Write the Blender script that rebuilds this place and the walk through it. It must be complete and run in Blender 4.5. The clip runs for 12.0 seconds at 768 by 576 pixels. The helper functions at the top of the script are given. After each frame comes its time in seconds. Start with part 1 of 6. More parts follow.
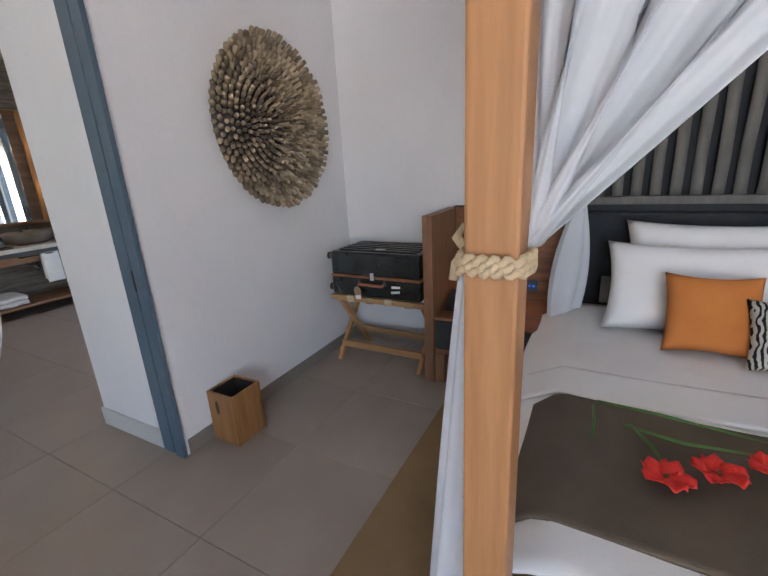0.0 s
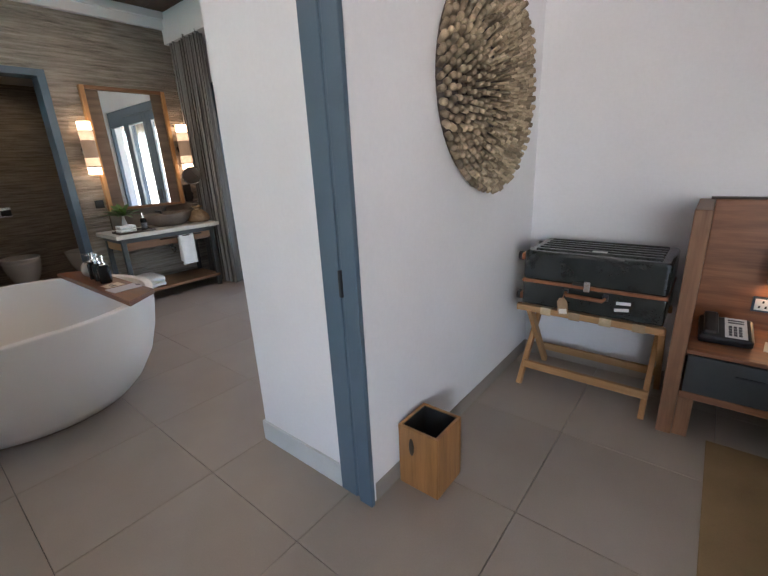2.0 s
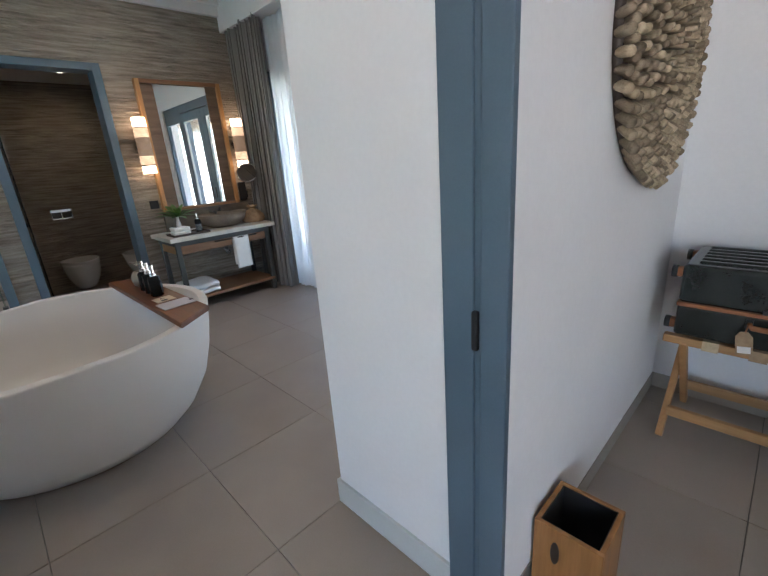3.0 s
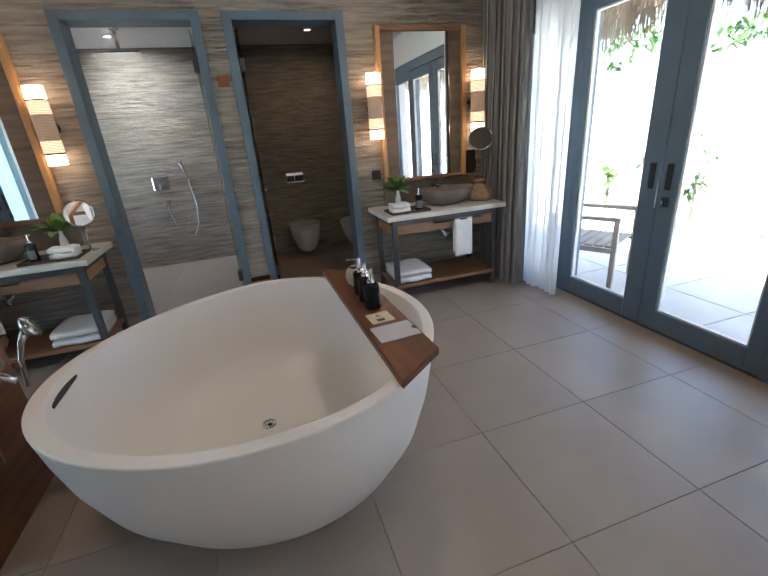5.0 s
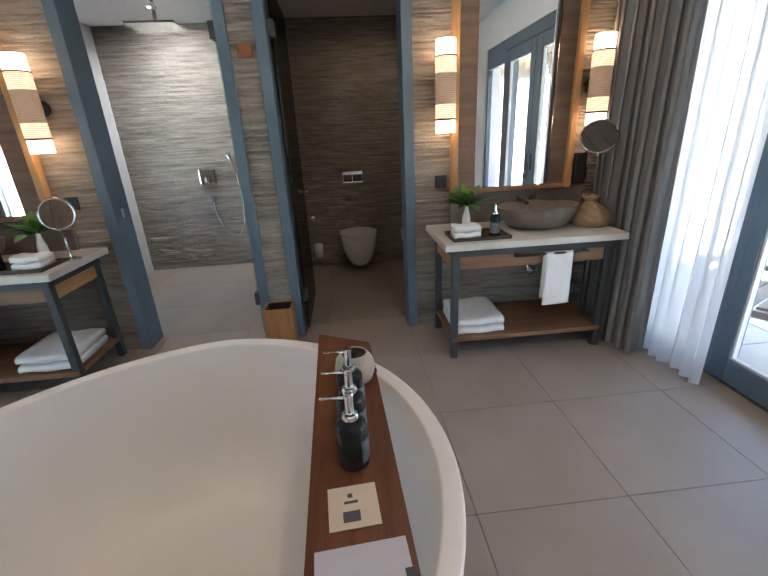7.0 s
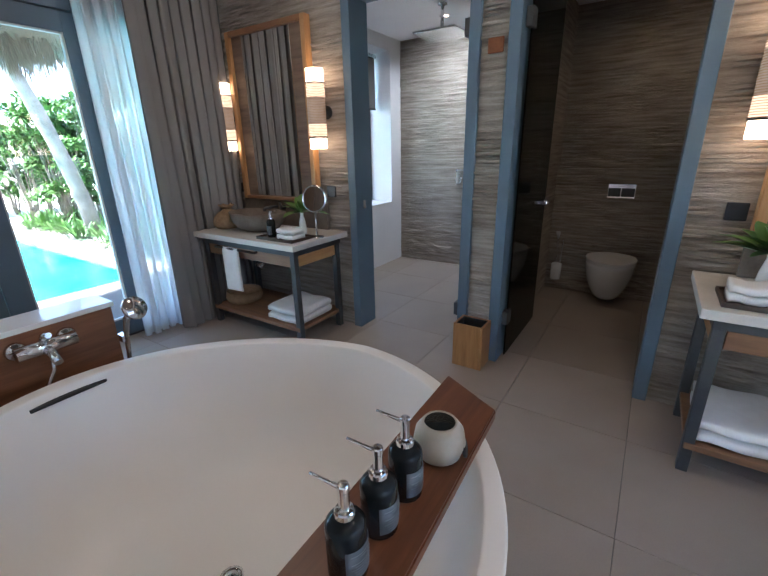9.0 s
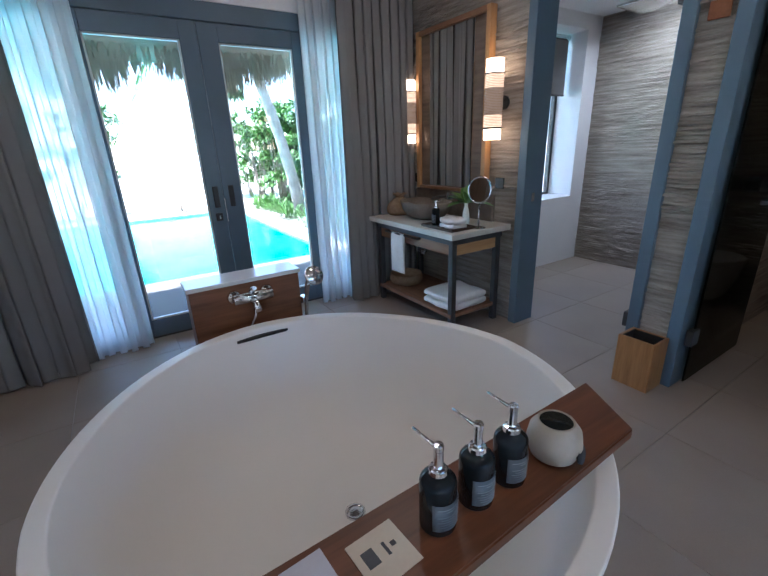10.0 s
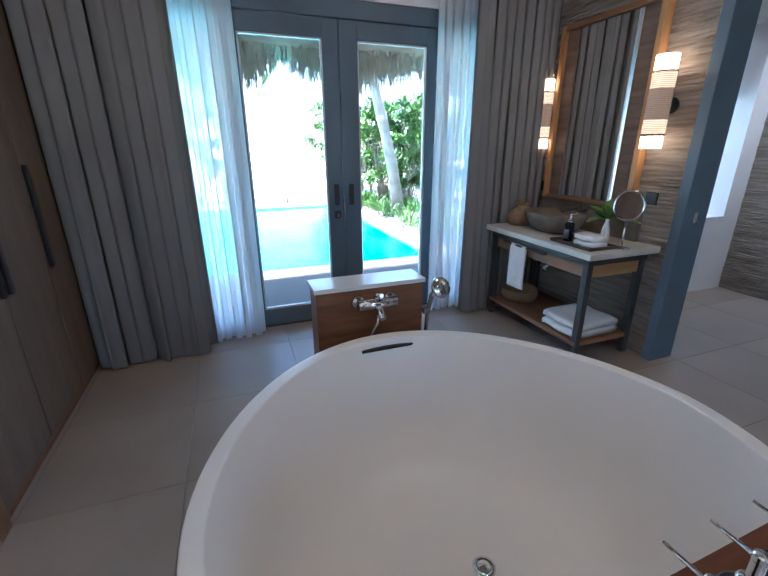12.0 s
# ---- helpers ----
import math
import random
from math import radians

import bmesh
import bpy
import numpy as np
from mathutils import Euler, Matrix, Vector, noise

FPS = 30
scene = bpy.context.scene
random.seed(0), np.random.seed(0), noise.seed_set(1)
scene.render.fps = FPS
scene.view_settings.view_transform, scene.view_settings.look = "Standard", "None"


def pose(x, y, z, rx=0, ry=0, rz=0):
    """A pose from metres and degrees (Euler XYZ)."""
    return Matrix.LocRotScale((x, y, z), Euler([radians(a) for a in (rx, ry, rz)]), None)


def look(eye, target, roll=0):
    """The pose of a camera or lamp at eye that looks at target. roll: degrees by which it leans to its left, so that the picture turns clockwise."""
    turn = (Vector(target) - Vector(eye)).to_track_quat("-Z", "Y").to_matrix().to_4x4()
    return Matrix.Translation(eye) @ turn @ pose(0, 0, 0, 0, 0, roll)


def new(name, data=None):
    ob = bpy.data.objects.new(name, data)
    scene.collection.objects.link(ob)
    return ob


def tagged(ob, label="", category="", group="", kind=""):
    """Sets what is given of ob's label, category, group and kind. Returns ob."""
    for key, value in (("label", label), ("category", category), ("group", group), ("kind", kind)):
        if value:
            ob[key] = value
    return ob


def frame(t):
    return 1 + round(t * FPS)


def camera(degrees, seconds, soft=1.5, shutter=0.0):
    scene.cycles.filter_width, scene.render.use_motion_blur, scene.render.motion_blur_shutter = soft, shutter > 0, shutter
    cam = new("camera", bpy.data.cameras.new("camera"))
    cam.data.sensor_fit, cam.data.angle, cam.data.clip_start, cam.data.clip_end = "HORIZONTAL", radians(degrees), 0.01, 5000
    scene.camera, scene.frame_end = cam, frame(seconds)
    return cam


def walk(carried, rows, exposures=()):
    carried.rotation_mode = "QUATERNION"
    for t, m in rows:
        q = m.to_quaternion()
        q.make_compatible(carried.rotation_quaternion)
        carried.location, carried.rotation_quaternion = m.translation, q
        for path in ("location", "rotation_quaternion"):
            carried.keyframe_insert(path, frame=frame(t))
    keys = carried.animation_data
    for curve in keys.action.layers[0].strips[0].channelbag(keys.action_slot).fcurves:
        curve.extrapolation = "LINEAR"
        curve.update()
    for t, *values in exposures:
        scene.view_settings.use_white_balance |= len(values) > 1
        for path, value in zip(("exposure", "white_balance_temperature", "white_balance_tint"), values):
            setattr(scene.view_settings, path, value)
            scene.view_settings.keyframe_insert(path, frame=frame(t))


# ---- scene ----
cam = camera(87.1, 12.0)
PATH = [
    (0, (-0.012, 0.112, 1.375), (-0.931, 1.793, 0.799), -3.2),
    (0.5, (-0.221, 0.069, 1.357), (-1.254, 1.674, 0.761), -3.6),
    (1, (-0.461, 0.112, 1.352), (-1.562, 1.67, 0.752), -3.0),
    (1.5, (-0.672, 0.158, 1.357), (-1.842, 1.659, 0.742), -2.9),
    (2, (-0.886, 0.187, 1.341), (-2.098, 1.66, 0.739), -2.8),
    (2.5, (-1.1, 0.277, 1.349), (-2.341, 1.718, 0.731), -3.5),
    (2.6, (-1.148, 0.3, 1.354), (-2.409, 1.726, 0.742), -3.8),
    (3, (-1.389, 0.394, 1.334), (-2.756, 1.718, 0.719), -4.2),
    (3.5, (-1.623, 0.426, 1.336), (-3.153, 1.545, 0.697), -5.5),
    (3.7, (-1.728, 0.418, 1.332), (-3.313, 1.449, 0.682), -5.5),
    (5.3, (-2.47, 0.667, 1.389), (-4.283, 1.117, 0.675), -4.2),
    (5.5, (-2.566, 0.709, 1.388), (-4.391, 1.117, 0.679), -4.0),
    (6, (-2.811, 0.799, 1.375), (-4.65, 1.17, 0.681), -4.0),
    (6.5, (-3.048, 0.915, 1.361), (-4.898, 1.181, 0.649), -3.8),
    (6.7, (-3.124, 0.97, 1.356), (-4.977, 1.199, 0.639), -3.4),
    (8.3, (-3.501, 1.318, 1.297), (-5.333, 0.786, 0.697), -1.6),
    (8.5, (-3.513, 1.327, 1.296), (-5.3, 0.665, 0.691), -1.3),
    (9, (-3.576, 1.36, 1.336), (-5.155, 0.32, 0.682), -1.2),
    (9.5, (-3.586, 1.42, 1.352), (-4.843, 0.022, 0.67), -2.5),
    (10, (-3.577, 1.469, 1.337), (-4.578, -0.129, 0.669), -2.3),
    (10.5, (-3.585, 1.495, 1.345), (-4.397, -0.211, 0.689), -1.6),
    (11, (-3.578, 1.49, 1.343), (-4.271, -0.273, 0.702), -1.0),
    (11.5, (-3.519, 1.41, 1.342), (-4.157, -0.373, 0.7), -0.6),
    (12, (-3.44, 1.219, 1.357), (-4.091, -0.553, 0.696), -0.2),
]
EXPOSURES = [
    (0, 2.93, 6100, 12),
    (1.5, 3.25, 6200, 12),
    (2.5, 3.15, 6200, 10),
    (3.5, 3.15, 5700, 7),
    (5.5, 3.4, 6200, 10),
    (6.5, 3.45, 6200, 10),
    (8.5, 3.55, 5950, 11),
    (9.5, 3.15, 5350, 10),
    (10.5, 3.1, 5280, 11),
    (12, 3.18, 5280, 11),
]
walk(cam, [(t, look(eye, target, roll)) for t, eye, target, roll in PATH], EXPOSURES)

# ---- world, sun, large lights ----

# watts of each fill lamp added under the bathroom ceiling
BATH_FILL_WATTS = 0.66
world = bpy.data.worlds.new("sky_world")
scene.world = world
world.use_nodes = True
wn = world.node_tree
sky = wn.nodes.new("ShaderNodeTexSky")
sky.sky_type = "NISHITA"
sky.sun_disc = False
SUN_EL, SUN_AZ = 70.0, 97.0
sky.sun_elevation = radians(SUN_EL)
sky.sun_rotation = radians(SUN_AZ)
wn.links.new(sky.outputs[0], wn.nodes["Background"].inputs[0])
wn.nodes["Background"].inputs[1].default_value = 0.15

sun = new("sun", bpy.data.lights.new("sun", "SUN"))
sun.data.energy, sun.data.angle, sun.data.color = 5.0, radians(0.5), (1.0, 0.96, 0.9)
SUN_DIR = Vector((math.sin(radians(SUN_AZ)) * math.cos(radians(SUN_EL)), math.cos(radians(SUN_AZ)) * math.cos(radians(SUN_EL)), math.sin(radians(SUN_EL))))
sun.matrix_world = look(SUN_DIR * 20, (0, 0, 0))


def area_lamp(name, eye, target, w, h, watts, colour):
    ob = new(name, bpy.data.lights.new(name, "AREA"))
    ob.data.shape, ob.data.size, ob.data.size_y = "RECTANGLE", w, h
    ob.data.energy, ob.data.color = watts, colour
    ob.matrix_world = look(eye, target)
    return ob


# daylight that enters by the bedroom's own windows behind the start of the walk
area_lamp("bedroom_window_daylight", (1.6, -3.28, 1.35), (0.2, 2.0, 1.0), 2.6, 2.1, 3.8, (1.0, 0.92, 0.9))

# ---- materials ----


def nodes_of(mat):
    mat.use_nodes = True
    return mat.node_tree.nodes, mat.node_tree.links, mat.node_tree.nodes["Principled BSDF"]


def material(name, a, b, rough=0.6, scale=6.0, bump=0.1, metal=0.0, fine=120.0, stretch=(1, 1, 1), coat=0.0, dist=0.002, rnd=0.0, spec=0.5, detail=6.0):
    """Two colours mixed by a broad and a fine noise, with a fine bump."""
    mat = bpy.data.materials.new(name)
    n, l, p = nodes_of(mat)
    tc = n.new("ShaderNodeTexCoord")
    mp = n.new("ShaderNodeMapping")
    mp.inputs["Scale"].default_value = stretch
    l.new(tc.outputs["Object"], mp.inputs[0])
    n1 = n.new("ShaderNodeTexNoise")
    n1.inputs["Scale"].default_value, n1.inputs["Detail"].default_value = scale, detail
    n2 = n.new("ShaderNodeTexNoise")
    n2.inputs["Scale"].default_value, n2.inputs["Detail"].default_value = fine, 3
    l.new(mp.outputs[0], n1.inputs["Vector"])
    l.new(mp.outputs[0], n2.inputs["Vector"])
    ad = n.new("ShaderNodeMath")
    ad.operation = "MULTIPLY_ADD"
    l.new(n2.outputs[0], ad.inputs[0])
    ad.inputs[1].default_value = 0.35
    l.new(n1.outputs[0], ad.inputs[2])
    last = ad.outputs[0]
    if rnd:
        oi = n.new("ShaderNodeObjectInfo")
        a2 = n.new("ShaderNodeMath")
        a2.operation = "MULTIPLY_ADD"
        l.new(oi.outputs["Random"], a2.inputs[0])
        a2.inputs[1].default_value = rnd
        l.new(last, a2.inputs[2])
        last = a2.outputs[0]
    ra = n.new("ShaderNodeValToRGB")
    ra.color_ramp.elements[0].position, ra.color_ramp.elements[1].position = 0.42, 0.95 + rnd
    ra.color_ramp.elements[0].color, ra.color_ramp.elements[1].color = (*a, 1), (*b, 1)
    l.new(last, ra.inputs[0])
    l.new(ra.outputs[0], p.inputs["Base Color"])
    mr = n.new("ShaderNodeMapRange")
    mr.inputs["To Min"].default_value, mr.inputs["To Max"].default_value = max(0.02, rough - 0.08), min(1, rough + 0.08)
    l.new(n1.outputs[0], mr.inputs[0])
    l.new(mr.outputs[0], p.inputs["Roughness"])
    p.inputs["Metallic"].default_value = metal
    p.inputs["Coat Weight"].default_value = coat
    p.inputs["Specular IOR Level"].default_value = spec
    if bump:
        bu = n.new("ShaderNodeBump")
        bu.inputs["Strength"].default_value, bu.inputs["Distance"].default_value = bump, dist
        l.new(n2.outputs[0], bu.inputs["Height"])
        l.new(bu.outputs[0], p.inputs["Normal"])
    return mat


def wood(name, a, b, axis=0, rough=0.45, coat=0.0, rnd=0.0):
    st = [9.0, 9.0, 9.0]
    st[axis] = 0.7
    return material(name, a, b, rough, 3.0, 0.12, 0, 14.0, st, coat, 0.001, rnd)


def glow(name, colour, strength, base=(0.8, 0.75, 0.65)):
    mat = bpy.data.materials.new(name)
    n, l, p = nodes_of(mat)
    p.inputs["Base Color"].default_value = (*base, 1)
    p.inputs["Emission Color"].default_value = (*colour, 1)
    p.inputs["Emission Strength"].default_value = strength
    return mat


def glass(name, tint=(1, 1, 1), gloss=0.08, rough=0.0):
    mat = bpy.data.materials.new(name)
    n, l, p = nodes_of(mat)
    out = n["Material Output"]
    tr, gl, mx = n.new("ShaderNodeBsdfTransparent"), n.new("ShaderNodeBsdfGlossy"), n.new("ShaderNodeMixShader")
    lw, pw, fr = n.new("ShaderNodeLayerWeight"), n.new("ShaderNodeMath"), n.new("ShaderNodeMath")
    pw.operation, fr.operation = "POWER", "MULTIPLY_ADD"
    pw.inputs[1].default_value = 4.0
    l.new(lw.outputs["Facing"], pw.inputs[0])
    l.new(pw.outputs[0], fr.inputs[0])
    fr.inputs[1].default_value, fr.inputs[2].default_value = 0.5, 0.03 + 0.1 * gloss
    tr.inputs[0].default_value = (*tint, 1)
    gl.inputs["Roughness"].default_value = rough
    l.new(fr.outputs[0], mx.inputs[0])
    l.new(tr.outputs[0], mx.inputs[1])
    l.new(gl.outputs[0], mx.inputs[2])
    l.new(mx.outputs[0], out.inputs[0])
    return mat


def cloth(name, col, trans, through_light=0.0, weave=900.0):
    """Woven cloth: diffuse with translucent and, for a sheer, see-through shares."""
    mat = bpy.data.materials.new(name)
    n, l, p = nodes_of(mat)
    out = n["Material Output"]
    no = n.new("ShaderNodeTexNoise")
    no.inputs["Scale"].default_value = weave
    tc = n.new("ShaderNodeTexCoord")
    l.new(tc.outputs["Object"], no.inputs["Vector"])
    bu = n.new("ShaderNodeBump")
    bu.inputs["Strength"].default_value, bu.inputs["Distance"].default_value = 0.2, 0.001
    l.new(no.outputs[0], bu.inputs["Height"])
    d, t, m1 = n.new("ShaderNodeBsdfDiffuse"), n.new("ShaderNodeBsdfTranslucent"), n.new("ShaderNodeMixShader")
    for sh in (d, t):
        sh.inputs[0].default_value = (*col, 1)
    l.new(bu.outputs[0], d.inputs["Normal"])
    m1.inputs[0].default_value = trans
    l.new(d.outputs[0], m1.inputs[1])
    l.new(t.outputs[0], m1.inputs[2])
    last = m1
    if through_light:
        tp, m2 = n.new("ShaderNodeBsdfTransparent"), n.new("ShaderNodeMixShader")
        m2.inputs[0].default_value = through_light
        l.new(m1.outputs[0], m2.inputs[1])
        l.new(tp.outputs[0], m2.inputs[2])
        last = m2
    l.new(last.outputs[0], out.inputs[0])
    return mat


M = {}
M["plaster"] = material("white_plaster", (0.74, 0.72, 0.72), (0.82, 0.80, 0.80), 0.85, 1.5, 0.12, fine=60, dist=0.003)
M["skirting"] = material("skirting_paint", (0.56, 0.56, 0.54), (0.64, 0.64, 0.62), 0.5, 3, 0.05)
M["floor_tile"] = material("floor_tile", (0.285, 0.232, 0.187), (0.365, 0.303, 0.249), 0.40, 2.2, 0.06, fine=160, rnd=0.05)
M["grout"] = material("grout", (0.085, 0.075, 0.065), (0.12, 0.105, 0.09), 0.9, 8)
M["base_tile"] = material("base_tile", (0.25, 0.21, 0.175), (0.32, 0.275, 0.235), 0.45, 3, 0.05)
# sandstone tones; the strong dark streaks also paint in shade between ribs
M["stone"] = material("ribbed_sandstone_with_shade", (0.20, 0.165, 0.13), (0.56, 0.49, 0.415), 0.82, 2.6, 0.9, fine=32, stretch=(1, 1.3, 20), dist=0.012)
M["blue_paint"] = material("slate_blue_paint", (0.085, 0.125, 0.165), (0.11, 0.155, 0.2), 0.42, 4, 0.06, fine=200)
# near-black for the bin liner, and for hole shade laid on as colour
M["hole_shade_and_liner"] = material("hole_shade_and_liner", (0.012, 0.013, 0.014), (0.02, 0.02, 0.022), 0.6)
M["teak"] = wood("teak_post", (0.34, 0.15, 0.055), (0.50, 0.25, 0.105), 2, 0.5)
M["walnut_x"] = wood("walnut_boards", (0.13, 0.048, 0.02), (0.30, 0.125, 0.055), 0, 0.4)
M["walnut_z"] = wood("walnut_upright", (0.15, 0.065, 0.03), (0.30, 0.15, 0.075), 2, 0.45)
M["oak_x"] = wood("oak_rails", (0.30, 0.15, 0.055), (0.46, 0.26, 0.11), 0, 0.5)
M["oak_y"] = wood("oak_shelf", (0.16, 0.075, 0.035), (0.30, 0.15, 0.07), 1, 0.5)
M["oak_z"] = wood("oak_frame", (0.36, 0.18, 0.065), (0.52, 0.28, 0.115), 2, 0.5)
M["bin_wood"] = wood("bin_wood", (0.21, 0.09, 0.025), (0.40, 0.19, 0.065), 2, 0.4)
M["board_wood"] = wood("tray_board_wood", (0.085, 0.028, 0.011), (0.21, 0.075, 0.03), 0, 0.38, 0.0)
M["panel_wood"] = material("mirror_panel_wood", (0.10, 0.065, 0.045), (0.22, 0.15, 0.105), 0.65, 3, 0.3, fine=20, stretch=(1, 0.8, 9), dist=0.003)
M["wardrobe"] = material("wardrobe_veneer", (0.12, 0.08, 0.052), (0.20, 0.138, 0.092), 0.55, 2.5, 0.08, fine=25, stretch=(6, 6, 0.8))
M["dark_wood"] = wood("dark_stained_wood", (0.035, 0.022, 0.015), (0.07, 0.045, 0.03), 0, 0.5)
M["iron"] = material("grey_steel", (0.055, 0.058, 0.06), (0.085, 0.088, 0.09), 0.5, 8, 0.08, 0.4)
M["black"] = material("black_plastic", (0.012, 0.012, 0.013), (0.024, 0.024, 0.026), 0.35, 12, 0.05)
M["charcoal"] = material("charcoal_drawer", (0.022, 0.023, 0.022), (0.036, 0.037, 0.036), 0.55, 8, 0.1)
M["case"] = material("suitcase_shell", (0.013, 0.016, 0.014), (0.025, 0.028, 0.026), 0.22, 9, 0.05, coat=0.3)
M["leather"] = material("tan_leather", (0.20, 0.065, 0.02), (0.30, 0.11, 0.04), 0.5, 20, 0.2)
M["chrome"] = material("chrome", (0.72, 0.73, 0.74), (0.8, 0.8, 0.81), 0.12, 5, 0, 1.0)
M["tub"] = material("white_solid_surface", (0.78, 0.755, 0.72), (0.82, 0.795, 0.76), 0.34, 2, 0.02)
M["ceramic"] = material("white_ceramic", (0.72, 0.71, 0.69), (0.78, 0.77, 0.75), 0.2, 3, 0.0, coat=0.4)
M["beige_ceramic"] = material("beige_ceramic", (0.31, 0.265, 0.21), (0.39, 0.34, 0.275), 0.4, 6, 0.05)
M["bowl"] = material("grey_stone_bowl", (0.10, 0.08, 0.062), (0.21, 0.17, 0.135), 0.7, 8, 0.3, fine=70, dist=0.003)
M["counter"] = material("pale_stone_counter", (0.50, 0.47, 0.42), (0.62, 0.59, 0.54), 0.45, 8, 0.08)
M["towel"] = material("white_towel", (0.78, 0.77, 0.75), (0.86, 0.85, 0.83), 0.95, 20, 0.6, fine=420, dist=0.004)
M["burlap"] = material("burlap", (0.25, 0.16, 0.09), (0.38, 0.26, 0.15), 0.95, 30, 0.5, fine=380, dist=0.003)
M["rope"] = material("jute_rope", (0.46, 0.34, 0.2), (0.68, 0.53, 0.34), 0.95, 40, 0.6, fine=300, dist=0.003)
M["cork"] = material("driftwood_peg", (0.235, 0.168, 0.108), (0.52, 0.41, 0.275), 0.85, 14, 0.4, fine=160, dist=0.002)
_n, _l, _p = nodes_of(M["cork"])
_g = _n.new("ShaderNodeNewGeometry")
_hs = _n.new("ShaderNodeHueSaturation")
_mr = _n.new("ShaderNodeMapRange")
_mr.inputs["To Min"].default_value, _mr.inputs["To Max"].default_value = 0.5, 1.3
_oi, _ad, _fr = _n.new("ShaderNodeObjectInfo"), _n.new("ShaderNodeMath"), _n.new("ShaderNodeMath")
_fr.operation = "FRACT"
_l.new(_oi.outputs["Random"], _ad.inputs[0])
_l.new(_g.outputs["Random Per Island"], _ad.inputs[1])
_l.new(_ad.outputs[0], _fr.inputs[0])
_l.new(_fr.outputs[0], _mr.inputs[0])
_l.new(_mr.outputs[0], _hs.inputs["Value"])
_l.new(_p.inputs["Base Color"].links[0].from_socket, _hs.inputs["Color"])
_l.new(_hs.outputs[0], _p.inputs["Base Color"])
M["mirror"] = material("mirror_silver", (0.88, 0.9, 0.9), (0.9, 0.91, 0.91), 0.1, 1, 0, 1.0)
nodes_of(M["mirror"])[2].inputs["Roughness"].default_value = 0.01
for _k in list(nodes_of(M["mirror"])[2].inputs["Roughness"].links):
    M["mirror"].node_tree.links.remove(_k)
M["pane"] = glass("window_glass", (0.96, 0.98, 0.98), 0.1)
M["door_glass"] = glass("greenish_door_glass", (0.80, 0.89, 0.87), 0.15)
M["smoked_glass"] = glass("smoked_door_glass", (0.26, 0.30, 0.285), 0.15)
M["sheer"] = cloth("white_sheer", (0.86, 0.88, 0.9), 0.62, 0.14)
M["drape"] = cloth("taupe_drape", (0.225, 0.215, 0.205), 0.05)
M["bed_curtain"] = cloth("bed_voile", (0.90, 0.91, 0.93), 0.55, 0.03)
M["linen"] = material("white_linen", (0.78, 0.76, 0.74), (0.85, 0.83, 0.81), 0.9, 5, 0.3, fine=300, dist=0.002)
M["runner"] = material("brown_bed_runner", (0.095, 0.07, 0.045), (0.14, 0.105, 0.07), 0.9, 8, 0.5, fine=350, dist=0.002)
M["orange"] = material("orange_cushion_cloth", (0.52, 0.17, 0.03), (0.62, 0.22, 0.05), 0.9, 8, 0.5, fine=320, dist=0.002)
M["charcloth"] = material("charcoal_upholstery", (0.02, 0.022, 0.027), (0.035, 0.037, 0.042), 0.9, 9, 0.4, fine=300)
M["greyslat"] = material("grey_woven_slat", (0.10, 0.093, 0.082), (0.165, 0.155, 0.14), 0.7, 5, 0.2, fine=60, stretch=(6, 6, 1))
M["red"] = material("hibiscus_petal", (0.62, 0.012, 0.008), (0.75, 0.035, 0.02), 0.6, 30, 0.2)
M["stem"] = material("green_stem", (0.05, 0.13, 0.02), (0.09, 0.2, 0.035), 0.6, 20, 0.1)
M["leaf"] = material("green_leaf", (0.035, 0.10, 0.015), (0.11, 0.22, 0.04), 0.45, 9, 0.15, rnd=0.3)
M["leaf_far"] = material("garden_leaf", (0.04, 0.11, 0.02), (0.13, 0.25, 0.05), 0.5, 2.5, 0.1)
M["rug"] = material("ochre_rug", (0.21, 0.135, 0.06), (0.30, 0.195, 0.09), 0.95, 4, 0.5, fine=260, dist=0.003)
M["ceiling"] = wood("dark_ceiling_boards", (0.05, 0.03, 0.02), (0.10, 0.06, 0.04), 1, 0.6)
M["white_card"] = material("white_card", (0.72, 0.70, 0.67), (0.78, 0.76, 0.73), 0.6, 10, 0.02)
M["cream_card"] = material("cream_card", (0.60, 0.50, 0.38), (0.68, 0.58, 0.45), 0.6, 10, 0.02)
M["grey_card"] = material("lilac_grey_card", (0.50, 0.48, 0.52), (0.56, 0.54, 0.58), 0.55, 10, 0.02)
M["ink"] = material("grey_ink", (0.06, 0.06, 0.065), (0.09, 0.09, 0.095), 0.6)
M["label_grey"] = material("bottle_label", (0.07, 0.085, 0.10), (0.10, 0.115, 0.13), 0.5)
M["label_text"] = material("bottle_label_print", (0.20, 0.22, 0.24), (0.26, 0.28, 0.30), 0.5)
M["bottle"] = material("black_glossy_bottle", (0.008, 0.012, 0.014), (0.014, 0.018, 0.02), 0.16, 6, 0, spec=0.22)
M["plate"] = material("steel_blue_socket_plate", (0.05, 0.075, 0.10), (0.07, 0.10, 0.13), 0.3, 6, 0.02, 0.3)
M["blue_led"] = glow("blue_led", (0.05, 0.15, 1.0), 0.6, (0.05, 0.1, 0.5))
M["lamp_glow"] = glow("warm_shade_glow", (1.0, 0.68, 0.42), 1.05)
M["strip_glow"] = glow("reading_strip_glow", (1.0, 0.6, 0.3), 4.0)
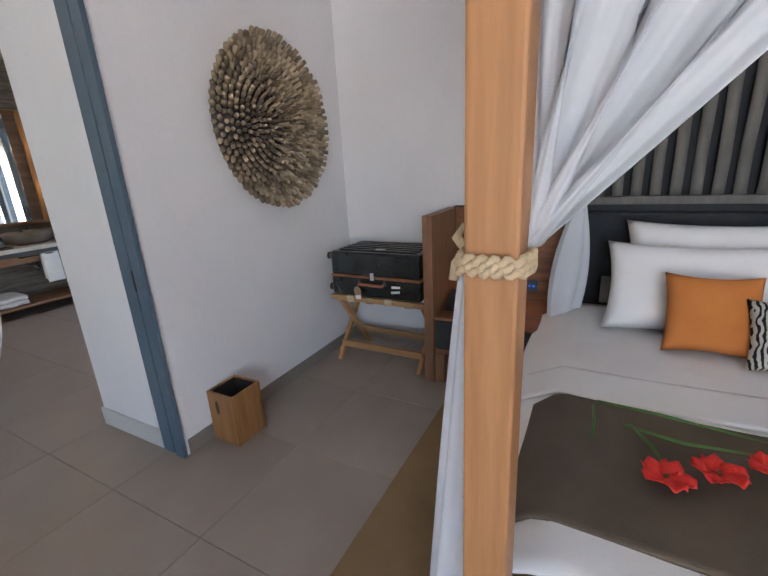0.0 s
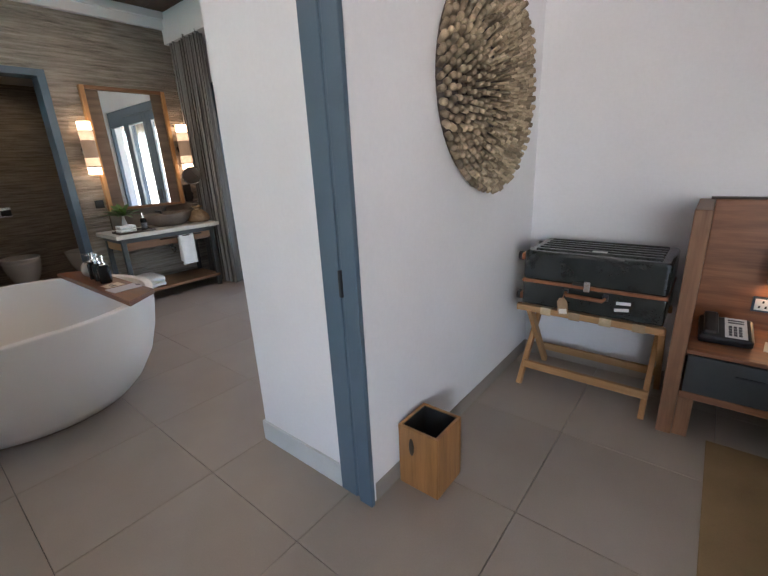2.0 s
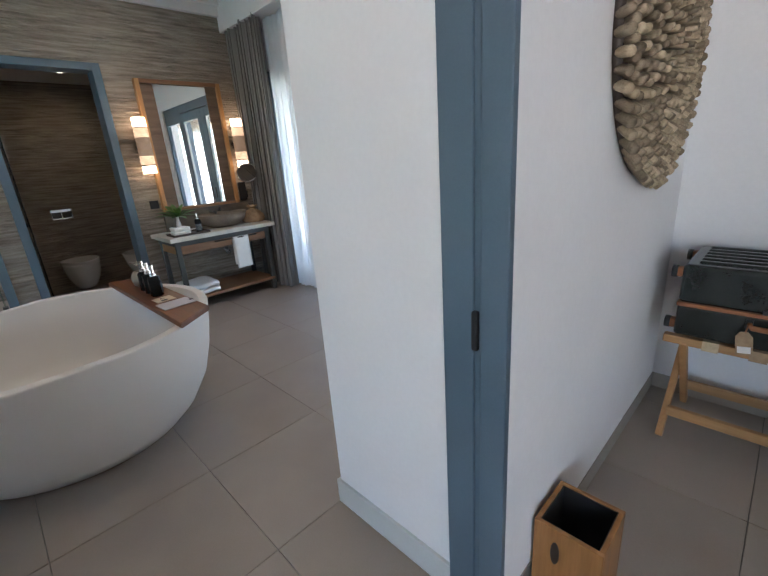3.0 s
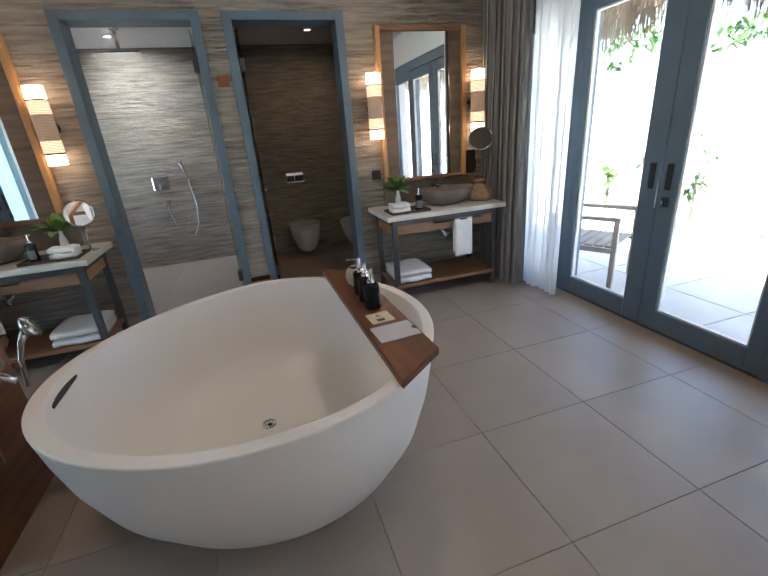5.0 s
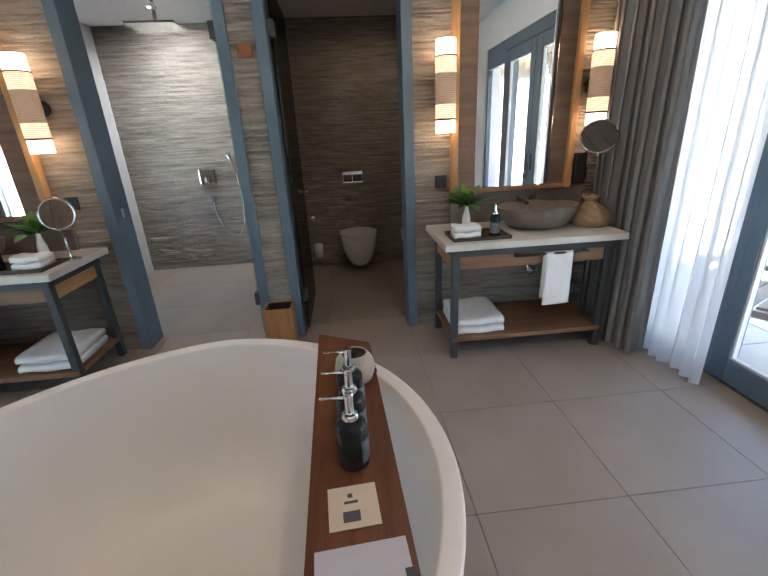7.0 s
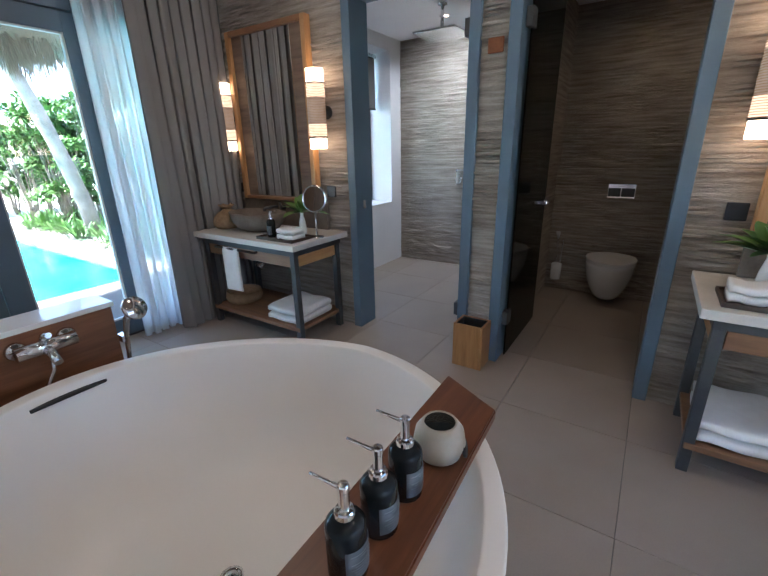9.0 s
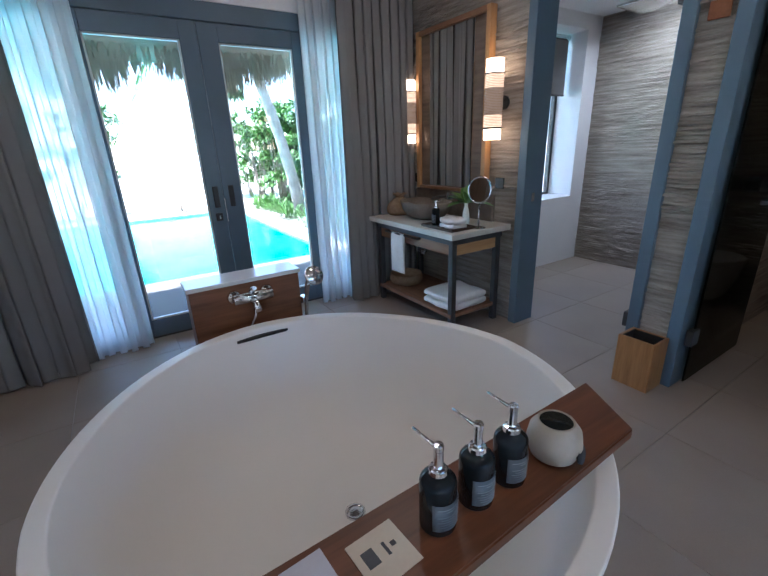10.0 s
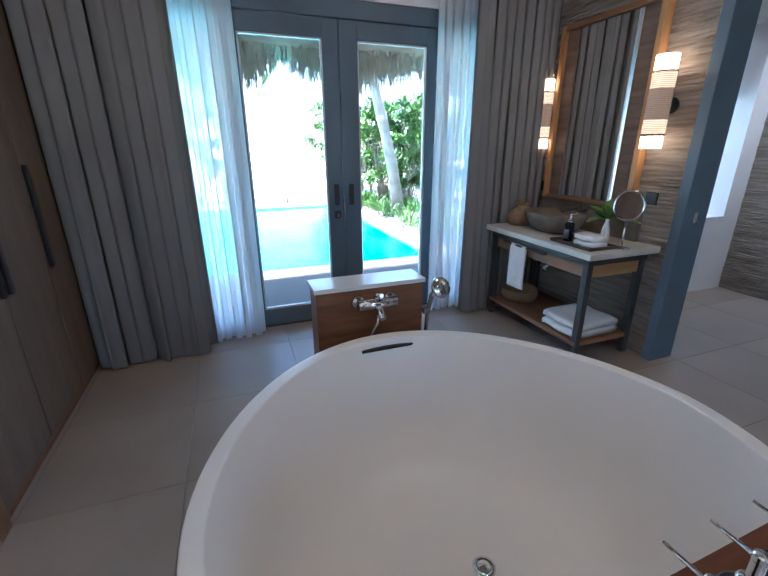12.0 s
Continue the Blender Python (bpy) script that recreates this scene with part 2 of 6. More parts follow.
# brighter and dimmer copies of one rattan; bulb light set by colour and emission
M["weave_glow"] = glow("woven_shade_glow", (1.0, 0.60, 0.36), 0.2, (0.42, 0.32, 0.24))
M["weave_dim"] = glow("woven_shade_dim_glow", (1.0, 0.60, 0.36), 0.03, (0.34, 0.27, 0.23))
M["spot_glow"] = glow("downlight_glow", (1.0, 0.8, 0.6), 3.0)
M["thatch"] = material("thatch_reed", (0.22, 0.17, 0.12), (0.45, 0.37, 0.27), 0.95, 6, 0.4)
M["white_wall"] = material("white_garden_wall", (0.74, 0.73, 0.71), (0.8, 0.79, 0.77), 0.9, 2, 0.2)
M["paving"] = material("pale_paving", (0.42, 0.40, 0.36), (0.55, 0.53, 0.48), 0.8, 5, 0.2, rnd=0.1)
M["sand"] = material("white_coral_sand", (0.62, 0.57, 0.49), (0.72, 0.68, 0.6), 0.95, 3, 0.5, fine=90, dist=0.01)
M["water"] = material("turquoise_pool_water", (0.02, 0.36, 0.42), (0.05, 0.48, 0.52), 0.08, 1.5, 0.35, fine=5, dist=0.02)
M["bark"] = material("palm_bark", (0.16, 0.13, 0.105), (0.30, 0.26, 0.215), 0.9, 5, 0.6, fine=40, dist=0.01)
M["chair_wood"] = wood("weathered_teak", (0.24, 0.19, 0.15), (0.38, 0.31, 0.25), 2, 0.7)

# ---- mesh helpers ----


def bm_box(bm, x0, x1, y0, y1, z0, z1, bevel=0.0, seg=2):
    vs = [bm.verts.new((x, y, z)) for x in (x0, x1) for y in (y0, y1) for z in (z0, z1)]
    fs = [bm.faces.new([vs[i] for i in q]) for q in ((0, 1, 3, 2), (4, 6, 7, 5), (0, 4, 5, 1), (2, 3, 7, 6), (0, 2, 6, 4), (1, 5, 7, 3))]
    if bevel:
        es = list({e for f in fs for e in f.edges})
        bmesh.ops.bevel(bm, geom=es, offset=bevel, segments=seg, affect="EDGES", profile=0.5)
    return vs


def box(x0, x1, y0, y1, z0, z1, bevel=0.0, seg=2):
    bm = bmesh.new()
    bm_box(bm, min(x0, x1), max(x0, x1), min(y0, y1), max(y0, y1), min(z0, z1), max(z0, z1), bevel, seg)
    return bm


def boxes(rows, bevel=0.0):
    bm = bmesh.new()
    for r in rows:
        b = box(*r, bevel)
        me = bpy.data.meshes.new("tmp")
        b.to_mesh(me)
        b.free()
        bm.from_mesh(me)
        bpy.data.meshes.remove(me)
    return bm


def lathe(profile, seg=32, centre=(0, 0, 0), sx=1.0, sy=1.0, shift=None):
    """Turned shape from (radius, height) pairs; ends closed where the radius is 0."""
    bm = bmesh.new()
    rings = []
    for r, z in profile:
        if r <= 1e-6:
            rings.append([bm.verts.new((centre[0], centre[1], centre[2] + z))])
        else:
            rings.append([bm.verts.new((centre[0] + r * sx * math.cos(2 * math.pi * k / seg), centre[1] + r * sy * math.sin(2 * math.pi * k / seg), centre[2] + z)) for k in range(seg)])
    for a, b in zip(rings, rings[1:]):
        for k in range(seg):
            j = (k + 1) % seg
            if len(a) == 1 and len(b) > 1:
                bm.faces.new((a[0], b[j], b[k]))
            elif len(b) == 1 and len(a) > 1:
                bm.faces.new((a[k], a[j], b[0]))
            elif len(a) > 1:
                bm.faces.new((a[k], a[j], b[j], b[k]))
    for f in bm.faces:
        f.smooth = True
    bmesh.ops.recalc_face_normals(bm, faces=bm.faces)
    return bm


def tube(points, r, seg=10, ends=True):
    """A round bar along points."""
    bm = bmesh.new()
    pts = [Vector(p) for p in points]
    rings = []
    for i, p in enumerate(pts):
        d = (pts[min(i + 1, len(pts) - 1)] - pts[max(i - 1, 0)]).normalized()
        q = d.to_track_quat("Z", "Y")
        rr = r[i] if isinstance(r, (list, tuple)) else r
        rings.append([bm.verts.new(p + q @ Vector((rr * math.cos(2 * math.pi * k / seg), rr * math.sin(2 * math.pi * k / seg), 0))) for k in range(seg)])
    for a, b in zip(rings, rings[1:]):
        for k in range(seg):
            f = bm.faces.new((a[k], a[(k + 1) % seg], b[(k + 1) % seg], b[k]))
            f.smooth = True
    if ends:
        bm.faces.new(rings[0][::-1])
        bm.faces.new(rings[-1])
    bmesh.ops.recalc_face_normals(bm, faces=bm.faces)
    return bm


def beam(p, q, w, d, bevel=0.0):
    """A square bar from p to q, w wide and d deep."""
    p, q = Vector(p), Vector(q)
    n = q - p
    bm = box(-w / 2, w / 2, -d / 2, d / 2, 0, n.length, bevel)
    bm.transform(Matrix.Translation(p) @ n.to_track_quat("Z", "Y").to_matrix().to_4x4())
    return bm


def prism(poly, z0, z1, bevel=0.0):
    bm = bmesh.new()
    lo = [bm.verts.new((x, y, z0)) for x, y in poly]
    hi = [bm.verts.new((x, y, z1)) for x, y in poly]
    bm.faces.new(lo[::-1])
    bm.faces.new(hi)
    k = len(poly)
    for i in range(k):
        bm.faces.new((lo[i], lo[(i + 1) % k], hi[(i + 1) % k], hi[i]))
    bmesh.ops.recalc_face_normals(bm, faces=bm.faces)
    if bevel:
        bmesh.ops.bevel(bm, geom=list(bm.edges), offset=bevel, segments=2, affect="EDGES")
    return bm


def sheet(fn, nu, nv, thick=0.0, smooth=True):
    """A grid surface fn(u, v) -> point, closed to a thin solid when thick is given."""
    bm = bmesh.new()
    g = [[bm.verts.new(fn(i / nu, j / nv)) for j in range(nv + 1)] for i in range(nu + 1)]
    for i in range(nu):
        for j in range(nv):
            f = bm.faces.new((g[i][j], g[i + 1][j], g[i + 1][j + 1], g[i][j + 1]))
            f.smooth = smooth
    bmesh.ops.recalc_face_normals(bm, faces=bm.faces)
    if thick:
        bmesh.ops.solidify(bm, geom=list(bm.faces), thickness=thick)
        for f in bm.faces:
            f.smooth = smooth
    return bm


def link(name, bm, mat):
    me = bpy.data.meshes.new(name)
    bm.to_mesh(me)
    bm.free()
    me.materials.append(mat)
    return new(name, me)


def part(name, bm, mat, parent, label=""):
    ob = link(name, bm, mat)
    ob.parent = parent
    ob.matrix_parent_inverse = pose(*(-parent.location))
    return tagged(ob, label)


def thing(name, at, label, category, group="", kind=""):
    ob = new(name)
    ob.location = at
    ob.empty_display_size = 0.1
    return tagged(ob, label, category, group, kind)


def solid(name, bm, mat, label, category, group="", kind=""):
    return tagged(link(name, bm, mat), label, category, group, kind)


def structure(name, bm, mat, label, category):
    return solid(name, bm, mat, label, category, "", "structure")


def blob(cx, cy, cz, sx, sy, sz, power=3.0, seg=20, rings=12):
    """A cushion-like superellipsoid."""
    def fn(u, v):
        a, b = 2 * math.pi * u, math.pi * (v - 0.5)
        def sp(w):
            return math.copysign(abs(w) ** (2 / power), w)
        return (cx + sx * sp(math.cos(a)) * sp(math.cos(b)), cy + sy * sp(math.sin(a)) * sp(math.cos(b)), cz + sz * sp(math.sin(b)))
    bm = sheet(fn, seg, rings)
    bmesh.ops.remove_doubles(bm, verts=bm.verts, dist=1e-5)
    bmesh.ops.recalc_face_normals(bm, faces=bm.faces)
    return bm

# ---- large structure ----
XW, XE, YS, YN = -5.95, -2.50, -1.84, 2.98     # bathroom's inner faces
XB, YB = -1.79, 2.83                            # bedroom's west and north faces
T = 0.2
ZC = 2.98

structure("floor", box(-8.4, 4.0, -3.5, 3.3, -0.20, -0.012), M["grout"], "dark grout bed under large stone-grey floor tiles", "floor")
structure("ceiling", boxes([(XW - T, XE + 0.3, YS - T, YN + T, ZC + 0.02, ZC + 0.2)] + [(XW, XE, y, y + 0.135, ZC, ZC + 0.02) for y in np.arange(YS, YN - 0.1, 0.14).tolist()]), M["ceiling"], "dark stained timber board ceiling over the bathroom", "ceiling")
structure("ceiling_bedroom", box(XB - 0.3, 4.0, -3.5, 3.1, 3.3, 3.4), M["plaster"], "white plaster bedroom ceiling", "ceiling")

# west wall with the shower and toilet openings
SH0, SH1, WC0, WC1, ZD = -0.47, 0.46, 0.61, 1.51, 2.29
structure("wall_west", boxes([(XW - 0.15, XW, YS - T, SH0, 0, ZC + 0.02), (XW - 0.15, XW, SH1, WC0, 0, ZC + 0.02), (XW - 0.15, XW, WC1, YN + T, 0, ZC + 0.02), (XW - 0.15, XW, SH0, SH1, ZD, ZC + 0.02), (XW - 0.15, XW, WC0, WC1, ZD, ZC + 0.02)]), M["stone"], "sandstone wall with ribbed cladding behind the vanities", "wall")

rng = np.random.default_rng(7)


def ribs(name, parent, at, u0, u1, v0, v1, row=0.021, depth=0.034):
    """Split-stone cladding: rows of short uneven lips that stand proud and fade into flat patches. at(u, v, h) gives the place."""
    step = 0.022
    nu, nv = max(2, int((u1 - u0) / step)), max(1, int((v1 - v0) / row))
    us = np.linspace(u0, u1, nu + 1)
    # broad field of rough and flat patches
    gu, gv = int((u1 - u0) / 0.22) + 3, int((v1 - v0) / 0.13) + 3
    field = rng.random((gv, gu))
    verts, faces = [], []
    for j in range(nv):
        za, hgt = v0 + (v1 - v0) * j / nv, (v1 - v0) / nv
        fj = j * row / 0.13
        line = field[int(fj)] * (1 - fj % 1) + field[int(fj) + 1] * (fj % 1)
        rough = np.clip(np.interp((us - u0) / 0.22 + 0.3, np.arange(gu), line) * 1.9 - 0.45, 0.06, 1)
        kn = np.arange(u0 - 0.3, u1 + 0.5, 0.075)
        val = np.clip(rng.random(len(kn)) * 1.9 - 0.75, 0, 1)
        h = 0.001 + depth * np.interp(us + rng.random() * 0.1, kn, val) * rough + 0.0015 * rng.random(nu + 1)
        base = len(verts)
        lift = 0.12 * hgt * np.sin(us * 9 + j * 1.3)
        for i, u in enumerate(us):
            verts.append(at(u, za, 0.0015))
            verts.append(at(u, za + hgt * 0.3 + lift[i], h[i]))
            verts.append(at(u, za + hgt * 0.78 + lift[i], h[i] * 0.8))
        for i in range(nu):
            k = base + 3 * i
            faces.append((k, k + 3, k + 4, k + 1))
            faces.append((k + 1, k + 4, k + 5, k + 2))
            if j:
                q = k - 3 * (nu + 1)
                faces.append((q + 2, q + 5, k + 3, k))
    me = bpy.data.meshes.new(name)
    me.from_pydata(verts, [], faces)
    me.update()
    me.materials.append(M["stone"])
    ob = new(name, me)
    ob.parent = parent
    return tagged(ob, "", "", "", "stuff")


ww = bpy.data.objects["wall_west"]
west = lambda u, v, h: (XW + h, u, v)
for a, b, c, d in ((YS, SH0, 0, ZC - 0.16), (SH1, WC0, 0, ZD), (WC1, YN, 0, ZC - 0.16), (SH0, WC1, ZD, ZC - 0.16)):
    ribs("stone_ribs", ww, west, a, b, c, d)
structure("cornice", boxes([(XW, XW + 0.05, YS, YN - 0.29, ZC - 0.16, ZC), (XW + 0.05, XW + 0.09, YS, YN - 0.29, ZC - 0.07, ZC)]), M["plaster"], "white moulded cornice above the ribbed stone", "cornice")

# south and north walls of the bathroom with the glazed door openings
DX0, DX1, DZ = -5.02, -3.47, 2.29
SX0, SX1 = -5.66, -2.83        # glazed side lights behind the curtains
for nm, y0, y1 in (("wall_south", YS - T, YS), ("wall_north", YN, YN + T)):
    structure(nm, boxes([(XW, SX0, y0, y1, 0, ZC + 0.02), (SX1, XB - 0.1 if y0 < 0 else XE, y0, y1, 0, ZC + 0.02), (SX0, SX1, y0, y1, DZ, ZC + 0.02)]), M["plaster"], "white plaster wall around the glazed double doors", "wall")
structure("pelmet_north", box(XW, XE, YN - 0.29, YN, 2.68, ZC - 0.002, 0.006), M["plaster"], "white plaster pelmet above the curtains", "pelmet")
structure("pelmet_south", box(XW, XE, YS, YS + 0.36, 2.68, ZC - 0.002, 0.006), M["plaster"], "white plaster pelmet above the curtains", "pelmet")

# wall between bedroom and bathroom, with the wide opening
OP0, OP1 = -0.25, 1.15
structure("wall_middle", boxes([(XE, XB, OP1, YN + T, 0, 3.3), (XE + 0.6, XB, -3.5, OP0, 0, 3.3), (XE, XE + 0.6, YS - T, OP0 - 0.03, 2.42, 3.3), (XE, XB, OP0, OP1, 2.5, 3.3)]), M["plaster"], "thick white plaster wall between bedroom and bathroom", "wall")
structure("wall_north_bedroom", box(XB, 4.0, YB, YB + T, 0, 3.3), M["plaster"], "white plaster wall behind the bed", "wall")
structure("wall_east_bedroom", box(3.8, 4.0, -3.5, YB, 0, 3.3), M["plaster"], "plain white plaster bedroom wall", "wall")
structure("wall_south_bedroom", boxes([(XB, 0.2, -3.5, -3.3, 0, 3.3), (3.0, 3.8, -3.5, -3.3, 0, 3.3), (0.2, 3.0, -3.5, -3.3, 2.45, 3.3), (0.2, 3.0, -3.5, -3.3, 0, 0.25)]), M["plaster"], "white plaster wall with a wide window", "wall")
structure("baseboard_bedroom", boxes([(XB - 0.004, XB + 0.003, OP1 + 0.02, YB, 0, 0.085), (XB, -0.95, YB - 0.003, YB + 0.004, 0, 0.085)]), M["base_tile"], "flush stone-grey tile skirting", "baseboard")
structure("baseboard_return", boxes([(XE - 0.012, -1.955, OP1 - 0.012, OP1 + 0.004, 0, 0.11), (XE - 0.012, XE + 0.004, OP1, YN - 0.02, 0, 0.11)], 0.002), M["skirting"], "pale grey painted skirting", "baseboard")

# shower room and toilet room beyond the west wall
SB, SY0, SY1 = -7.97, -1.25, 0.46
structure("wall_shower_back", box(SB - 0.15, SB, SY0 - 0.4, 0.53, 0, 2.6), M["stone"], "shower back wall clad in ribbed sandstone", "wall")
ribs("stone_ribs", bpy.data.objects["wall_shower_back"], lambda u, v, h: (SB + h, u, v), SY0, SY1, 0, 2.39, 0.022, 0.02)
structure("wall_shower_partition", box(SB, XW - 0.15, SY1, 0.60, 0, 2.6), M["stone"], "stone partition between shower and toilet", "wall")
WX0, WX1, WZ0, WZ1 = -7.75, -6.55, 0.72, 2.32
structure("wall_shower_side", boxes([(SB, WX0, SY0 - 0.4, SY0, 0, 2.6), (WX1, XW - 0.15, SY0 - 0.4, SY0, 0, 2.6), (WX0, WX1, SY0 - 0.4, SY0, 0, WZ0), (WX0, WX1, SY0 - 0.4, SY0, WZ1, 2.6)]), M["plaster"], "cream plaster shower wall with a deep window reveal", "wall")
structure("ceiling_shower", box(SB, XW - 0.15, SY0 - 0.4, 0.60, 2.45, 2.6), M["plaster"], "white plaster shower ceiling", "ceiling")
TB, TY1 = -7.75, 2.15
structure("wall_toilet_back", boxes([(TB - 0.15, TB, 0.60, TY1, 0, 2.6), (TB, TB + 0.1, 0.60, TY1, 0, 1.13)]), M["stone"], "toilet wall of ribbed sandstone with a boxed ledge", "wall")
wt = bpy.data.objects["wall_toilet_back"]
ribs("stone_ribs", wt, lambda u, v, h: (TB + 0.1 + h, u, v), 0.60, TY1, 0, 1.12, 0.022)
ribs("stone_ribs", wt, lambda u, v, h: (TB + h, u, v), 0.60, TY1, 1.15, 2.32, 0.022)
structure("wall_toilet_side", box(TB, XW - 0.15, TY1, TY1 + 0.15, 0, 2.6), M["stone"], "plain stone side wall of the toilet room", "wall")
structure("ceiling_toilet", box(TB, XW - 0.15, 0.60, TY1 + 0.15, 2.42, 2.6), M["plaster"], "plaster ceiling of the toilet room", "ceiling")


def door_frame(name, y0, y1, ztop, label):
    """Slate-blue portal round an opening in the west wall."""
    d = thing(name, (XW, (y0 + y1) / 2, 0), label, "door frame", "", "structure")
    for a, b in ((y0, y0 + 0.065), (y1 - 0.065, y1)):
        part("jamb", box(XW - 0.17, XW + 0.03, a, b, 0, ztop, 0.004), M["blue_paint"], d)
    part("head", box(XW - 0.17, XW + 0.03, y0 + 0.065, y1 - 0.065, ztop - 0.06, ztop, 0.004), M["blue_paint"], d)
    return d


f1 = door_frame("shower_portal", SH0, SH1, ZD, "slate-blue painted timber frame round the shower opening")
part("latch_plate", box(XW - 0.08, XW - 0.05, SH0 + 0.065, SH0 + 0.069, 0.92, 0.98), M["chrome"], f1, "small chrome latch plate")
f2 = door_frame("toilet_portal", WC0, WC1, ZD, "slate-blue painted timber frame round the toilet opening")


def glass_leaf(name, y, x0, x1, mat, label):
    d = thing(name, (x0, y, 0), label, "glass door")
    g = part("glass_pane", box(x1, x0, y - 0.005, y + 0.005, 0.02, 2.2, 0.002), mat, d)
    for z in (0.3, 1.95):
        part("hinge", box(x0 - 0.03, x0 + 0.05, y - 0.018, y + 0.018, z - 0.045, z + 0.045, 0.004), M["iron"], d, "dark metal hinge")
    part("pull_handle", box(x1 + 0.05, x1 + 0.13, y - 0.045, y + 0.045, 0.93, 0.965, 0.006), M["chrome"], d, "chrome bar pull")
    return d


glass_leaf("shower_door", SH1 - 0.09, XW - 0.06, XW - 0.76, M["door_glass"], "clear greenish glass shower door standing open")
glass_leaf("toilet_door", WC0 + 0.09, XW - 0.06, XW - 0.80, M["smoked_glass"], "dark smoked glass toilet door standing open")

# shower window with a grey blind and dark bars outside
w = thing("window_shower", ((WX0 + WX1) / 2, SY0 - 0.3, WZ0), "black-framed shower window in a deep white reveal", "window", "", "structure")
for r in ((WX0, WX0 + 0.035, WZ0, WZ1), (WX1 - 0.035, WX1, WZ0, WZ1), (WX0, WX1, WZ0, WZ0 + 0.035), (WX0, WX1, WZ1 - 0.035, WZ1)):
    part("window_frame", box(r[0], r[1], SY0 - 0.33, SY0 - 0.28, r[2], r[3], 0.003), M["black"], w)
part("pane", box(WX0 + 0.036, WX1 - 0.036, SY0 - 0.308, SY0 - 0.302, WZ0 + 0.036, WZ1 - 0.036), M["pane"], w).visible_shadow = False
for k in range(10):
    part("bar", box(WX0 + 0.036, WX1 - 0.036, SY0 - 0.345, SY0 - 0.333, 0.80 + k * 0.098 - 0.018 * (k % 2), 0.812 + k * 0.098 - 0.018 * (k % 2)), M["black"], w)
part("window_sill", box(WX0, WX1, SY0 - 0.28, SY0 + 0.01, WZ0, WZ0 + 0.012), M["white_card"], w)
bl = thing("roller_blind", ((WX0 + WX1) / 2, SY0 - 0.2, WZ1), "grey fabric roller blind half lowered in the reveal", "blind")
part("fabric", box(WX0 + 0.03, WX1 - 0.02, SY0 - 0.19, SY0 - 0.186, 1.76, WZ1 - 0.06), M["drape"], bl)
part("roller", tube([(WX0 + 0.02, SY0 - 0.19, WZ1 - 0.04), (WX1 - 0.02, SY0 - 0.19, WZ1 - 0.04)], 0.025), M["chrome"], bl, "pale metal roller tube")
part("bottom_rail", box(WX0 + 0.03, WX1 - 0.02, SY0 - 0.196, SY0 - 0.18, 1.745, 1.76), M["iron"], bl)
fence = thing("slatted_screen", (-7.1, -3.5, 0), "pale slatted timber screen outside the shower window", "screen")
for i in range(11):
    part("slat", box(-9.6, -6.6, -3.52, -3.48, 0.15 + i * 0.16, 0.285 + i * 0.16, 0.004), M["chair_wood"], fence)
for x in (-9.3, -8.0, -6.7):
    part("post", box(x - 0.04, x + 0.04, -3.57, -3.521, -0.2, 2.0), M["dark_wood"], fence)


